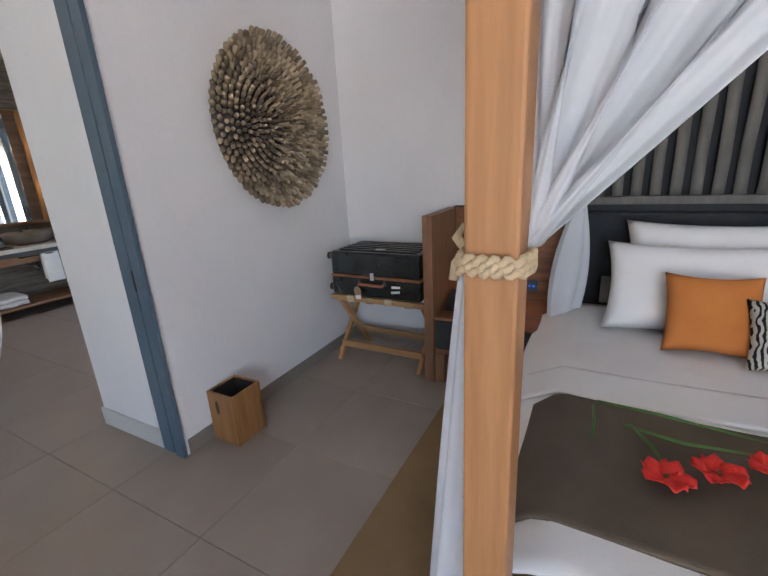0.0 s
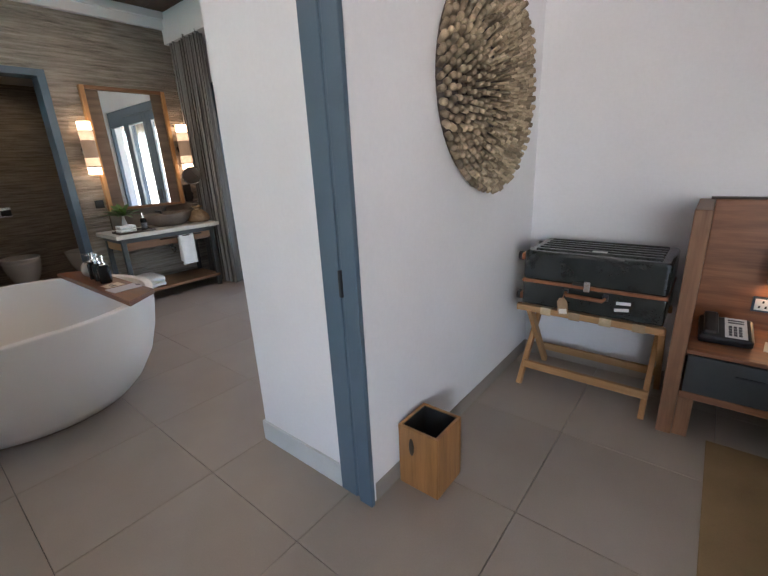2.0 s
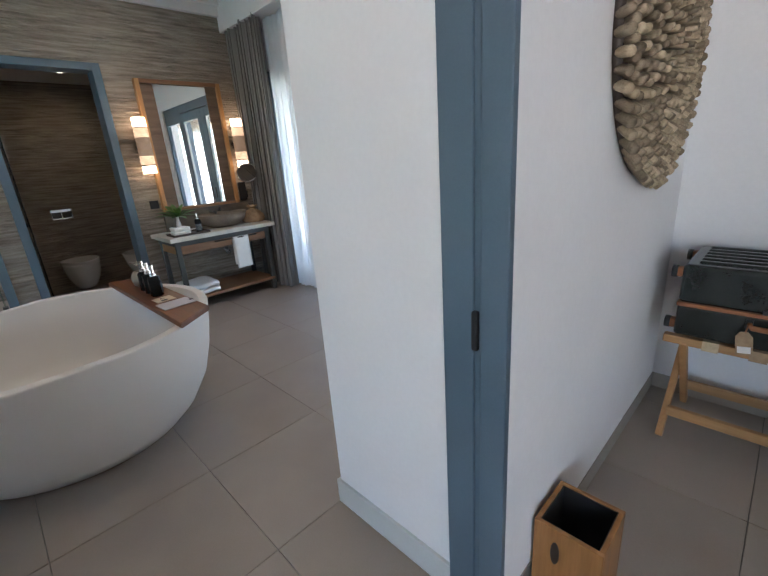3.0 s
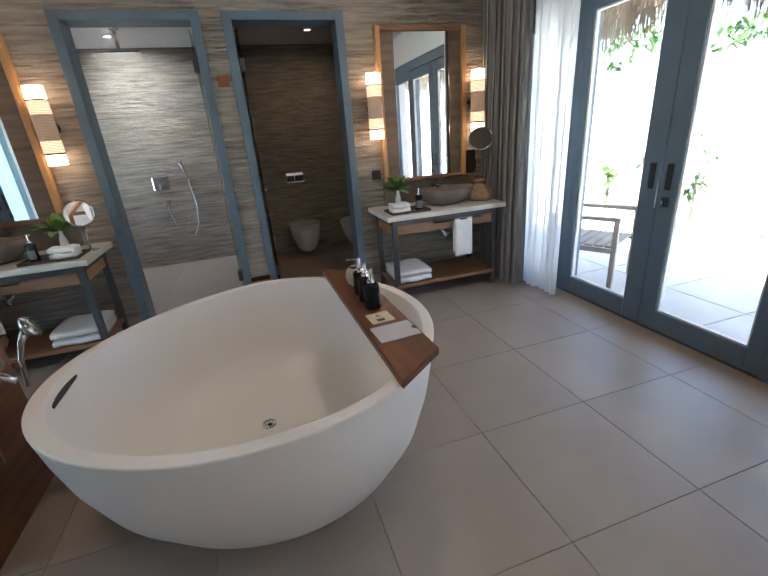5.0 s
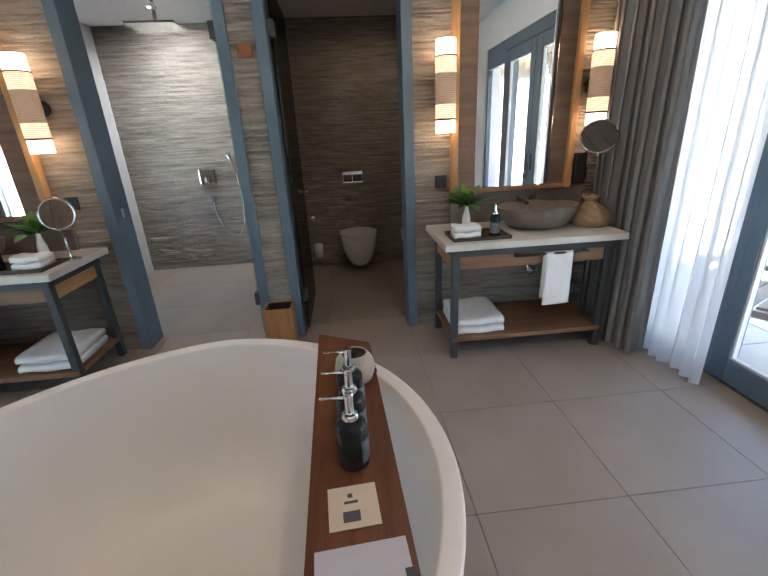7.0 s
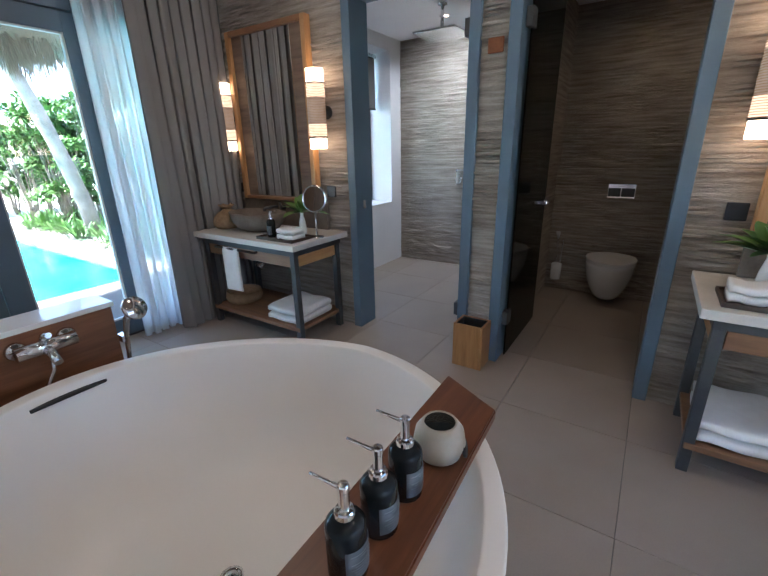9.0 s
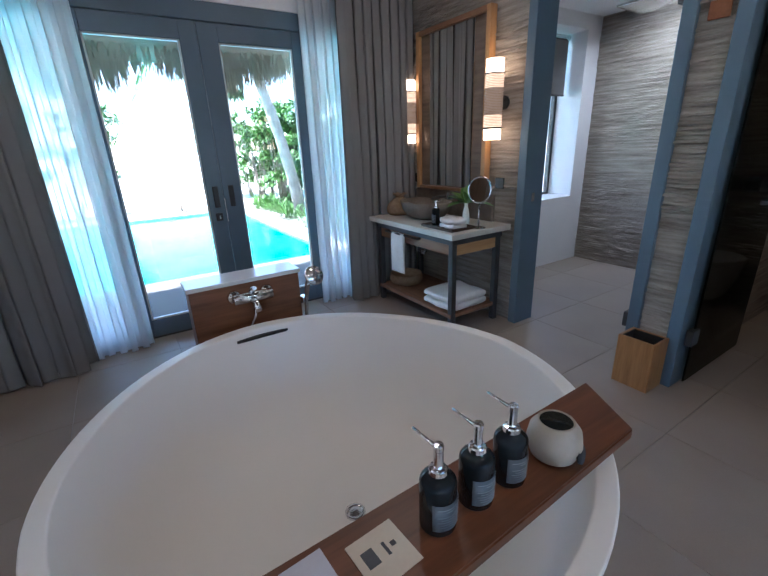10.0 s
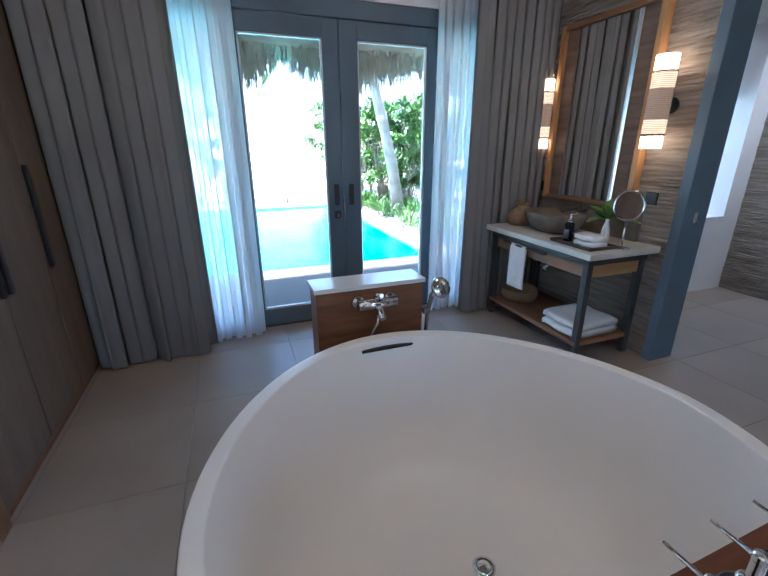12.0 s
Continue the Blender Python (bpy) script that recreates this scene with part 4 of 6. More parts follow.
def vanity(y0, sgn, name_group):
    """sgn +1: the tray end lies at y0 and the sack end at y0 + 1.08; -1: mirrored."""
    Y = lambda v: y0 + sgn * v
    x0, x1, L = XW + 0.016, -5.365, 1.08
    v = thing("vanity_table", ((x0 + x1) / 2, Y(L / 2), 0), "washstand with a pale stone top, oak apron and grey steel legs", "vanity", name_group)
    part("stone_top", box(x0, x1, Y(0), Y(L), 0.715, 0.755, 0.004), M["counter"], v, "pale stone counter top")
    part("back_splash", box(x0 + 0.001, x0 + 0.035, Y(0.16), Y(L), 0.7555, 0.955, 0.004), M["bowl"], v, "brown stone upstand")
    for lx in (x0 + 0.06, x1 - 0.075):
        for lv in (0.075, L - 0.075):
            part("leg", box(lx - 0.021, lx + 0.021, Y(lv) - 0.021, Y(lv) + 0.021, 0, 0.665, 0.003), M["iron"], v, "grey steel leg")
    part("top_frame", boxes([(x0 + 0.03, x0 + 0.08, Y(0.05), Y(L - 0.05), 0.665, 0.715), (x1 - 0.1, x1 - 0.05, Y(0.05), Y(L - 0.05), 0.665, 0.715), (x0 + 0.08, x1 - 0.1, Y(0.05), Y(0.1), 0.665, 0.715), (x0 + 0.08, x1 - 0.1, Y(L - 0.1), Y(L - 0.05), 0.665, 0.715)], 0.003), M["iron"], v)
    part("apron", box(x1 - 0.088, x1 - 0.062, Y(0.1), Y(L - 0.1), 0.585, 0.664, 0.003), M["oak_y"], v, "oak front apron")
    part("side_apron", box(x0 + 0.085, x1 - 0.1, Y(0.062), Y(0.086), 0.585, 0.664, 0.003), M["oak_x"], v)
    part("shelf", box(x0 + 0.03, x1 - 0.05, Y(0.06), Y(L - 0.06), 0.115, 0.145, 0.004), M["oak_y"], v, "dark wood lower shelf")
    part("towel_rail", tube([(x1 - 0.03, Y(0.42), 0.655), (x1 - 0.03, Y(0.86), 0.655)], 0.008), M["dark_wood"], v)
    for q in (0.43, 0.85):
        part("rail_bracket", box(x1 - 0.062, x1 - 0.03, Y(q) - 0.008, Y(q) + 0.008, 0.645, 0.662, 0.002), M["dark_wood"], v)
    part("drain_trap", tube([(x1 - 0.28, Y(0.62), 0.66), (x1 - 0.28, Y(0.62), 0.5), (x1 - 0.24, Y(0.62), 0.47), (x1 - 0.2, Y(0.62), 0.5), (x0 + 0.2, Y(0.62), 0.52), (x0 + 0.02, Y(0.62), 0.52)], 0.016), M["chrome"], v, "chrome drain trap")
    # hanging towel
    yc = Y(0.68)
    def hang(u, w):
        s = w * 2 - 1
        bulge = 0.013 + 0.006 * math.sin(u * 5)
        z = 0.668 - abs(s) * (0.33 if s > 0 else 0.29)
        return (x1 - 0.03 + math.copysign(min(bulge, abs(s) * 0.1 + 0.002), s) + 0.004 * math.sin(u * 9 + s), yc + (u - 0.5) * 0.17 + 0.004 * s, z)
    solid("hanging_towel", sheet(hang, 10, 40, 0.008), M["towel"], "white cotton towel hanging from the washstand rail", "towel", "hanging towels")
    folded_towels("towel_stack", x0 + 0.31, Y(0.245), 0.145, 0.19, 0.15, 2, "folded white bath towels on the lower shelf")
    # basin
    bx, by = x0 + 0.27, Y(0.66)
    prof = [(0, 0), (0.12, 0), (0.17, 0.02), (0.215, 0.07), (0.235, 0.135), (0.225, 0.14), (0.205, 0.075), (0.15, 0.035), (0, 0.025)]
    bb = lathe(prof, 40, (bx, by, 0.755), 0.76, 1.08)
    for q in bb.verts:
        q.co += Vector((0, 0, 0.006 * math.sin(q.co.y * 31) * (q.co.z - 0.75) * 6))
    ba = solid("stone_basin", bb, M["bowl"], "rough grey-brown stone vessel basin on the counter", "basin", "stone basins")
    t = thing("wall_tap", (x0 + 0.03, by, 0.89), "dark bronze wall-mounted basin tap", "tap", "basin taps")
    part("spout", tube([(x0 + 0.035, by - 0.03, 0.905), (x0 + 0.16, by - 0.03, 0.905), (x0 + 0.175, by - 0.03, 0.89)], 0.012), M["iron"], t)
    part("lever", tube([(x0 + 0.035, by + 0.06, 0.905), (x0 + 0.075, by + 0.06, 0.905), (x0 + 0.085, by + 0.06, 0.945)], [0.018, 0.016, 0.007]), M["iron"], t)
    # tray, rolled cloths, soap, vase
    tr = thing("tray", (x1 - 0.15, Y(0.22), 0.755), "dark wooden amenity tray", "tray", "amenity trays")
    part("base", box(x1 - 0.27, x1 - 0.05, Y(0.06), Y(0.4), 0.755, 0.763, 0.002), M["dark_wood"], tr)
    part("rim", boxes([(x1 - 0.27, x1 - 0.26, Y(0.06), Y(0.4), 0.763, 0.775), (x1 - 0.06, x1 - 0.05, Y(0.06), Y(0.4), 0.763, 0.775), (x1 - 0.26, x1 - 0.06, Y(0.06), Y(0.068), 0.763, 0.775), (x1 - 0.26, x1 - 0.06, Y(0.392), Y(0.4), 0.763, 0.775)]), M["dark_wood"], tr)
    folded_towels("face_cloth", x1 - 0.145, Y(0.155), 0.763, 0.06, 0.075, 2, "folded white face cloths stacked on the tray", 0.036, "face cloths")
    pump_bottle("soap_bottle", x1 - 0.13, Y(0.325), 0.763, 0.029, 0.125, "small black soap bottle with a chrome pump", -0.3, "soap bottles")
    vs = thing("bud_vase", (x1 - 0.32, Y(0.21), 0.755), "slim white vase with green leaf sprigs", "vase", "bud vases")
    part("vase", lathe([(0, 0), (0.024, 0), (0.03, 0.03), (0.024, 0.09), (0.012, 0.14), (0.014, 0.16), (0.010, 0.16), (0.009, 0.13), (0, 0.12)], 20, (x1 - 0.32, Y(0.21), 0.755)), M["ceramic"], vs)
    part("leaves", leaves(bmesh.new(), (x1 - 0.32, Y(0.21), 0.915), 22, 0.21, 0.014, (0.25, 1.4), 3, 0.34), M["leaf"], vs, "glossy green leaves")
    # jute sack
    sx, sy = x0 + 0.30, Y(0.985)
    sk = thing("jute_sack", (sx, sy, 0.755), "small brown jute sack tied at the neck", "bag", "jute sacks")
    bag = lathe([(0, 0.7555), (0.1, 0.7555), (0.118, 0.775), (0.12, 0.80), (0.108, 0.835), (0.078, 0.868), (0.045, 0.89), (0.034, 0.897), (0.032, 0.902)], 40, (sx, sy, 0))
    for q in bag.verts:
        an = math.atan2(q.co.y - sy, q.co.x - sx)
        k = 1 + 0.06 * math.sin(3 * an) + 0.06 * math.sin(9 * an + 1) * min(1, (q.co.z - 0.755) * 9)
        q.co.x, q.co.y = sx + (q.co.x - sx) * k, sy + (q.co.y - sy) * k
    part("bag", bag, M["burlap"], sk)
    neck = lathe([(0.032, 0.902), (0.038, 0.91), (0.06, 0.932), (0.048, 0.93), (0.026, 0.912), (0, 0.907)], 30, (sx, sy, 0))
    for q in neck.verts:
        an = math.atan2(q.co.y - sy, q.co.x - sx)
        q.co.z += 0.012 * math.sin(6 * an) * max(0, (q.co.z - 0.91) * 25)
    part("neck", neck, M["burlap"], sk)
    part("tie", lathe([(0.03, 0.892), (0.036, 0.897), (0.03, 0.902)], 18, (sx, sy, 0)), M["rope"], sk)
    # mirror
    m0, m1 = (1.745, 2.555) if sgn > 0 else (-1.56, -0.74)
    mc = (m0 + m1) / 2
    mi = thing("wall_mirror", (XW + 0.04, mc, 1.0), "tall mirror on a dark wood panel with an oak frame", "mirror", "tall mirrors")
    part("back_panel", box(XW + 0.016, XW + 0.045, m0 + 0.04, m1 - 0.04, 0.985, 2.15), M["panel_wood"], mi, "dark ribbed wood panel")
    for a, b in ((m0, m0 + 0.04), (m1 - 0.04, m1)):
        part("frame_rail", box(XW + 0.016, XW + 0.075, a, b, 0.96, 2.185, 0.003), M["oak_z"], mi, "oak frame upright")
    part("frame_rail", box(XW + 0.016, XW + 0.075, m0 + 0.04, m1 - 0.04, 2.15, 2.185, 0.003), M["oak_y"], mi)
    part("frame_rail", box(XW + 0.016, XW + 0.075, m0 + 0.04, m1 - 0.04, 0.96, 0.985, 0.003), M["oak_y"], mi)
    part("mirror_glass", box(XW + 0.0455, XW + 0.056, mc - 0.25, mc + 0.25, 0.99, 2.145, 0.002), M["mirror"], mi, "silvered mirror glass")
    sconce(m0 - 0.055)
    sconce(m1 + 0.095)
    for py in (m0 - 0.06, m1 + 0.1):
        so = solid("wall_socket", box(XW + 0.008, XW + 0.022, py - 0.04, py + 0.04, 1.0, 1.08, 0.005), M["black"], "black wall socket plate by the mirror", "socket", "wall sockets")
    return v


def round_mirror(x, y, z, r, yaw, tilt, stand, label):
    m = thing("shaving_mirror", (x, y, z), label, "mirror")
    rot = pose(x, y, z, 0, 90 + tilt, yaw)
    b1 = lathe([(0, 0.004), (r - 0.006, 0.004), (r - 0.006, 0.007), (0, 0.007)], 36)
    b1.transform(rot)
    for f in b1.faces:
        f.smooth = False
    part("mirror_glass", b1, M["mirror"], m)
    b2 = lathe([(0, -0.006), (r, -0.006), (r + 0.006, 0), (r, 0.01), (r - 0.007, 0.01), (r - 0.007, 0.0035), (0, 0.0035)], 36)
    b2.transform(rot)
    part("rim", b2, M["chrome"], m, "chrome rim")
    if stand:
        part("stem", tube([(x, y, z - r), (x, y, 0.765)], 0.007), M["chrome"], m, "chrome stem")
        part("foot", lathe([(0, 0), (0.05, 0), (0.05, 0.006), (0.02, 0.012), (0, 0.012)], 28, (x, y, 0.755)), M["chrome"], m)
    else:
        part("arm", tube([(x - 0.01, y, z), (x - 0.05, y + 0.06, z - 0.02), (XW + 0.02, y + 0.02, z - 0.12)], 0.008), M["chrome"], m)
        part("wall_dock", box(XW + 0.008, XW + 0.04, y - 0.025, y + 0.055, z - 0.3, z - 0.1, 0.006), M["black"], m, "black wall dock")
    return m


vanity(1.58, 1, "washstands")
vanity(-0.51, -1, "washstands")
round_mirror(-5.72, 2.62, 1.275, 0.105, 8 - 40, -24, False, "round chrome magnifying mirror on a wall arm")
round_mirror(-5.66, -0.565, 1.02, 0.088, 15, -8, True, "round chrome magnifying mirror on a stand")
bk = solid("basket", lathe([(0, 0), (0.13, 0), (0.15, 0.04), (0.14, 0.09), (0.13, 0.09), (0.135, 0.04), (0, 0.02)], 28, (-5.62, -1.40, 0.145)), M["burlap"], "low woven basket on the washstand shelf", "basket")

# tub
TCX, TCY = -3.98, 0.54
def tub_profile():
    out = [(0.0, 0.0), (0.50, 0.0), (0.56, 0.015), (0.64, 0.08), (0.725, 0.20), (0.775, 0.34), (0.80, 0.46), (0.811, 0.535), (0.815, 0.562), (0.815, 0.568), (0.8125, 0.5715), (0.808, 0.572), (0.79, 0.572), (0.768, 0.572), (0.764, 0.5715), (0.7615, 0.569), (0.76, 0.563)]
    return out + [(0.735, 0.50), (0.70, 0.38), (0.645, 0.25), (0.56, 0.155), (0.44, 0.118), (0.2, 0.108), (0.0, 0.106)]
tb = thing("bathtub", (TCX, TCY, 0), "round freestanding white stone-resin bathtub, empty", "bathtub")
shell = lathe([(r, z * 1.09) for r, z in tub_profile()], 96, (TCX, TCY, 0), 0.882, 0.888)
for q in shell.verts:          # the tap end is longer and a little lower
    k = max(0.0, (TCY - q.co.y) / 0.72)
    q.co.z *= 1 - 0.075 * k
    q.co.y = TCY - (TCY - q.co.y) * (1 + 0.17 * k) if k else q.co.y
part("shell", shell, M["tub"], tb)
part("drain", lathe([(0, 0), (0.036, 0), (0.036, 0.004), (0.026, 0.006), (0.024, 0.003), (0.018, 0.008), (0, 0.012)], 28, (-4.04, 0.48, 0.1165)), M["chrome"], tb, "chrome drain plug")
# no hole is cut; a near-black strip stands for the slot's shade
part("overflow_slot", box(-4.10, -3.87, -0.243, -0.216, 0.542, 0.554, 0.002), M["hole_shade_and_liner"], tb, "dark strip for the shade in the overflow slot").matrix_basis = Matrix.Identity(4)

bd = thing("bath_board", (-4.0, 1.0, 0.6245), "dark brown wooden board laid across the bathtub", "bath board")
part("board", prism([(-4.62, 0.91), (-3.35, 0.94), (-3.50, 1.137), (-4.52, 1.097)], 0.6245, 0.654, 0.004), M["board_wood"], bd)
part("batten", box(-4.565, -4.53, 0.925, 1.06, 0.60, 0.6243, 0.003), M["board_wood"], bd).matrix_basis = Matrix.Identity(4)
ZB = 0.6545
for k, bx in enumerate((-3.955, -4.053, -4.15)):
    pump_bottle("pump_bottle", bx, 1.025, ZB, 0.035, 0.119, "black pump bottle with a grey printed label", 1.75, "bath bottles")
ob = thing("oil_burner", (-4.28, 1.04, ZB), "round beige ceramic oil burner with a dark dish", "oil burner")
pot = lathe([(0, 0), (0.034, 0), (0.05, 0.014), (0.06, 0.045), (0.055, 0.075), (0.04, 0.096), (0.036, 0.098), (0.034, 0.09), (0, 0.082)], 36, (-4.28, 1.04, ZB))
part("pot", pot, M["beige_ceramic"], ob)
part("dish", lathe([(0, 0.084), (0.035, 0.089), (0.035, 0.0945), (0, 0.09)], 28, (-4.28, 1.04, ZB)), M["bottle"], ob, "dark glass dish")
# near-black disc on the pot in place of a shaded hollow
arch = lathe([(0, 0.001), (0.021, 0.001), (0.021, 0.006), (0, 0.006)], 24)
arch.transform(pose(-4.295, 1.093, ZB + 0.035, -76, 0, 15))
part("opening", arch, M["hole_shade_and_liner"], ob, "dark disc for the shade in the arched opening")
cd = thing("soap_card", (-3.87, 1.02, ZB), "cream printed card lying on the bath board", "card")
cb = box(-0.05, 0.05, -0.05, 0.05, 0, 0.002)
cb.transform(pose(-3.835, 1.02, ZB, 0, 0, 4))
part("card", cb, M["cream_card"], cd)
for bx0, by0, bx1, by1 in ((-0.036, -0.012, -0.012, 0.022), (0.006, -0.01, 0.012, 0.018), (0.02, 0.0, 0.03, 0.01)):
    k = box(bx0, bx1, by0, by1, 0.0022, 0.0028)
    k.transform(pose(-3.835, 1.02, ZB, 0, 0, 4 + 180))
    part("printed_mark", k, M["ink"], cd)
tl = thing("menu_folder", (-3.70, 1.035, ZB), "pale grey folder lying on the bath board", "folder")
cb = box(-0.066, 0.066, -0.083, 0.083, 0, 0.004, 0.001)
cb.transform(pose(-3.685, 1.035, ZB, 0, 0, 4))
part("cover", cb, M["grey_card"], tl)
cb = box(-0.012, 0.012, 0.07, 0.09, 0.0, 0.0055, 0.001)
cb.transform(pose(-3.68, 1.035, ZB, 0, 0, 4))
part("tab", cb, M["ink"], tl)

# tap pillar behind the tub
tp = thing("tap_pillar", (-4.015, -0.59, 0), "walnut pillar with a white stone cap holding the bath tap", "tap stand")
part("pillar", box(-4.285, -3.745, -0.67, -0.515, 0, 0.718, 0.003), M["walnut_x"], tp)
part("cap", box(-4.295, -3.735, -0.68, -0.505, 0.7185, 0.74, 0.003), M["ceramic"], tp, "white stone cap")
mx = thing("bath_mixer", (-4.02, -0.5, 0.65), "chrome bath mixer tap with a hose and wand", "tap")
part("body", tube([(-3.93, -0.465, 0.655), (-4.12, -0.465, 0.655)], 0.027, 18), M["chrome"], mx)
for x in (-3.945, -4.105):
    part("wall_rosette", lathe([(0, 0), (0.035, 0), (0.03, 0.014), (0.014, 0.018), (0.014, 0.05), (0, 0.05)], 24), M["chrome"], mx).matrix_basis = pose(x, -0.514, 0.655, -90, 0, 0)
part("spout", tube([(-4.02, -0.46, 0.65), (-4.02, -0.41, 0.64), (-4.02, -0.37, 0.615)], [0.02, 0.017, 0.015], 14), M["chrome"], mx)
part("lever", tube([(-4.02, -0.465, 0.675), (-4.02, -0.45, 0.70), (-4.02, -0.39, 0.72)], [0.018, 0.014, 0.01], 12), M["chrome"], mx)
part("hose", tube([(-4.03, -0.46, 0.63), (-4.02, -0.45, 0.56), (-3.99, -0.46, 0.5), (-3.97, -0.49, 0.44), (-3.98, -0.5, 0.3)], 0.008), M["chrome"], mx, "chrome hose")
part("wand", tube([(-4.30, -0.50, 0.45), (-4.305, -0.485, 0.58), (-4.31, -0.46, 0.66), (-4.33, -0.44, 0.70)], [0.010, 0.011, 0.014, 0.02], 12), M["chrome"], mx, "chrome shower wand")
wh = lathe([(0, -0.016), (0.036, -0.012), (0.053, 0.002), (0.05, 0.012), (0, 0.012)], 28)
wh.transform(pose(-4.335, -0.425, 0.71, -60, 0, 10))
part("wand_head", wh, M["chrome"], mx)
part("wand_clip", box(-4.315, -4.285, -0.54, -0.485, 0.55, 0.58, 0.003), M["chrome"], mx)


def waste_bin(name, x0, x1, y0, y1, h, label):
    b = thing(name, ((x0 + x1) / 2, (y0 + y1) / 2, 0), label, "bin", "wooden bins")
    t, d = 0.014, 0.006
    def wall(p, q):
        return prism([p[0], p[1], q[1], q[0]], 0, h, 0.002)
    part("side", box(x0, x1, y0, y0 + t, 0, h, 0.002), M["bin_wood"], b)
    part("side", box(x0, x1, y1 - t, y1, 0, h, 0.002), M["bin_wood"], b)
    part("side", box(x0, x0 + t, y0 + t, y1 - t, 0, h, 0.002), M["bin_wood"], b)
    part("side", box(x1 - t, x1, y0 + t, y1 - t, 0, h, 0.002), M["bin_wood"], b)
    part("bottom", box(x0 + t, x1 - t, y0 + t, y1 - t, 0.0, 0.012), M["bin_wood"], b)
    part("liner", boxes([(x0 + t, x0 + t + 0.003, y0 + t, y1 - t, 0.012, h - 0.004), (x1 - t - 0.003, x1 - t, y0 + t, y1 - t, 0.012, h - 0.004), (x0 + t, x1 - t, y0 + t, y0 + t + 0.003, 0.012, h - 0.004), (x0 + t, x1 - t, y1 - t - 0.003, y1 - t, 0.012, h - 0.004), (x0 + t, x1 - t, y0 + t, y1 - t, 0.012, 0.016)]), M["hole_shade_and_liner"], b, "black liner")
    # nothing is carved; a dark oval on the face gives the slot's shade
    part("finger_slot", blob((x0 + x1) / 2 - 0.03, y0 - 0.0005, h * 0.70, 0.013, 0.003, 0.042, 2.0, 14, 8), M["dark_wood"], b, "raised dark oval for the shade in the finger slot")
    return b


waste_bin("waste_bin", -1.775, -1.585, 1.316, 1.51, 0.29, "square warm-brown wooden waste bin by the white wall")
waste_bin("waste_bin", -5.915, -5.76, 0.44, 0.63, 0.29, "square warm-brown wooden waste bin by the stone column")

# shower fittings
RX, RY = -7.1, -0.33
rs = thing("rain_shower", (RX, RY, 2.45), "square chrome rain shower head under the ceiling", "shower head")
part("drop_pipe", tube([(RX, RY, 2.449), (RX, RY, 2.255)], 0.014), M["chrome"], rs)
part("rose", box(RX - 0.17, RX + 0.17, RY - 0.19, RY + 0.19, 2.222, 2.24, 0.006), M["chrome"], rs)
part("swivel", lathe([(0, 0), (0.03, 0), (0.03, 0.012), (0.018, 0.02), (0, 0.02)], 20, (RX, RY, 2.2405)), M["chrome"], rs)
part("ceiling_rose", lathe([(0, 0), (0.04, 0), (0.04, -0.012), (0, -0.012)], 20, (RX, RY, 2.449)), M["chrome"], rs)
sv = thing("shower_mixer", (SB, -0.42, 1.0), "chrome shower mixer with a wand and hose", "shower")
part("plate", box(SB + 0.012, SB + 0.045, -0.52, -0.34, 0.93, 1.10, 0.014), M["chrome"], sv)
part("lever", tube([(SB + 0.03, -0.43, 1.0), (SB + 0.09, -0.43, 1.0), (SB + 0.1, -0.43, 0.94)], [0.025, 0.022, 0.012], 14), M["chrome"], sv)
part("hose_outlet", box(SB + 0.012, SB + 0.05, -0.44, -0.38, 0.75, 0.81, 0.008), M["chrome"], sv)
part("wand_holder", box(SB + 0.012, SB + 0.06, -0.16, -0.13, 1.14, 1.18, 0.005), M["chrome"], sv)
part("wand", tube([(SB + 0.055, -0.13, 1.04), (SB + 0.06, -0.145, 1.16), (SB + 0.08, -0.17, 1.25)], [0.013, 0.016, 0.036], 12), M["chrome"], sv)
part("hose", tube([(SB + 0.05, -0.41, 0.75), (SB + 0.07, -0.39, 0.6), (SB + 0.08, -0.33, 0.44), (SB + 0.08, -0.25, 0.36), (SB + 0.08, -0.17, 0.37), (SB + 0.08, -0.10, 0.5), (SB + 0.07, -0.09, 0.75), (SB + 0.06, -0.12, 1.04)], 0.0105), M["chrome"], sv, "chrome hose")
solid("wall_sensor", box(XW + 0.008, XW + 0.02, 0.50, 0.585, 1.80, 1.875, 0.005), M["leather"], "small square brown plate on the stone column", "wall plate")
for (lx, ly, lz) in ((-7.42, -0.46, 2.45), (-7.08, 1.42, 2.42)):
    dl = thing("downlight", (lx, ly, lz), "small lit recessed ceiling downlight", "lamp", "downlights")
    part("rim", lathe([(0.03, 0), (0.045, 0), (0.045, -0.006), (0.03, -0.006)], 24, (lx, ly, lz)), M["ceramic"], dl)
    part("bulb", lathe([(0, 0), (0.03, -0.001), (0.03, -0.003), (0, -0.004)], 20, (lx, ly, lz)), M["spot_glow"], dl)
    shower = ly < 0        # both are turned to their back walls
    la = area_lamp("downlight_and_fill_lamp", (lx, ly, lz - 0.02), (lx - 0.55, ly, 1.1) if shower else (TB, 1.25, 0.9), 0.05, 0.05, 1.35 if shower else 0.12, (0.95, 0.98, 1.0) if shower else (1.0, 0.74, 0.5))
    la.data.shape, la.data.spread = "DISK", radians(140 if shower else 120)

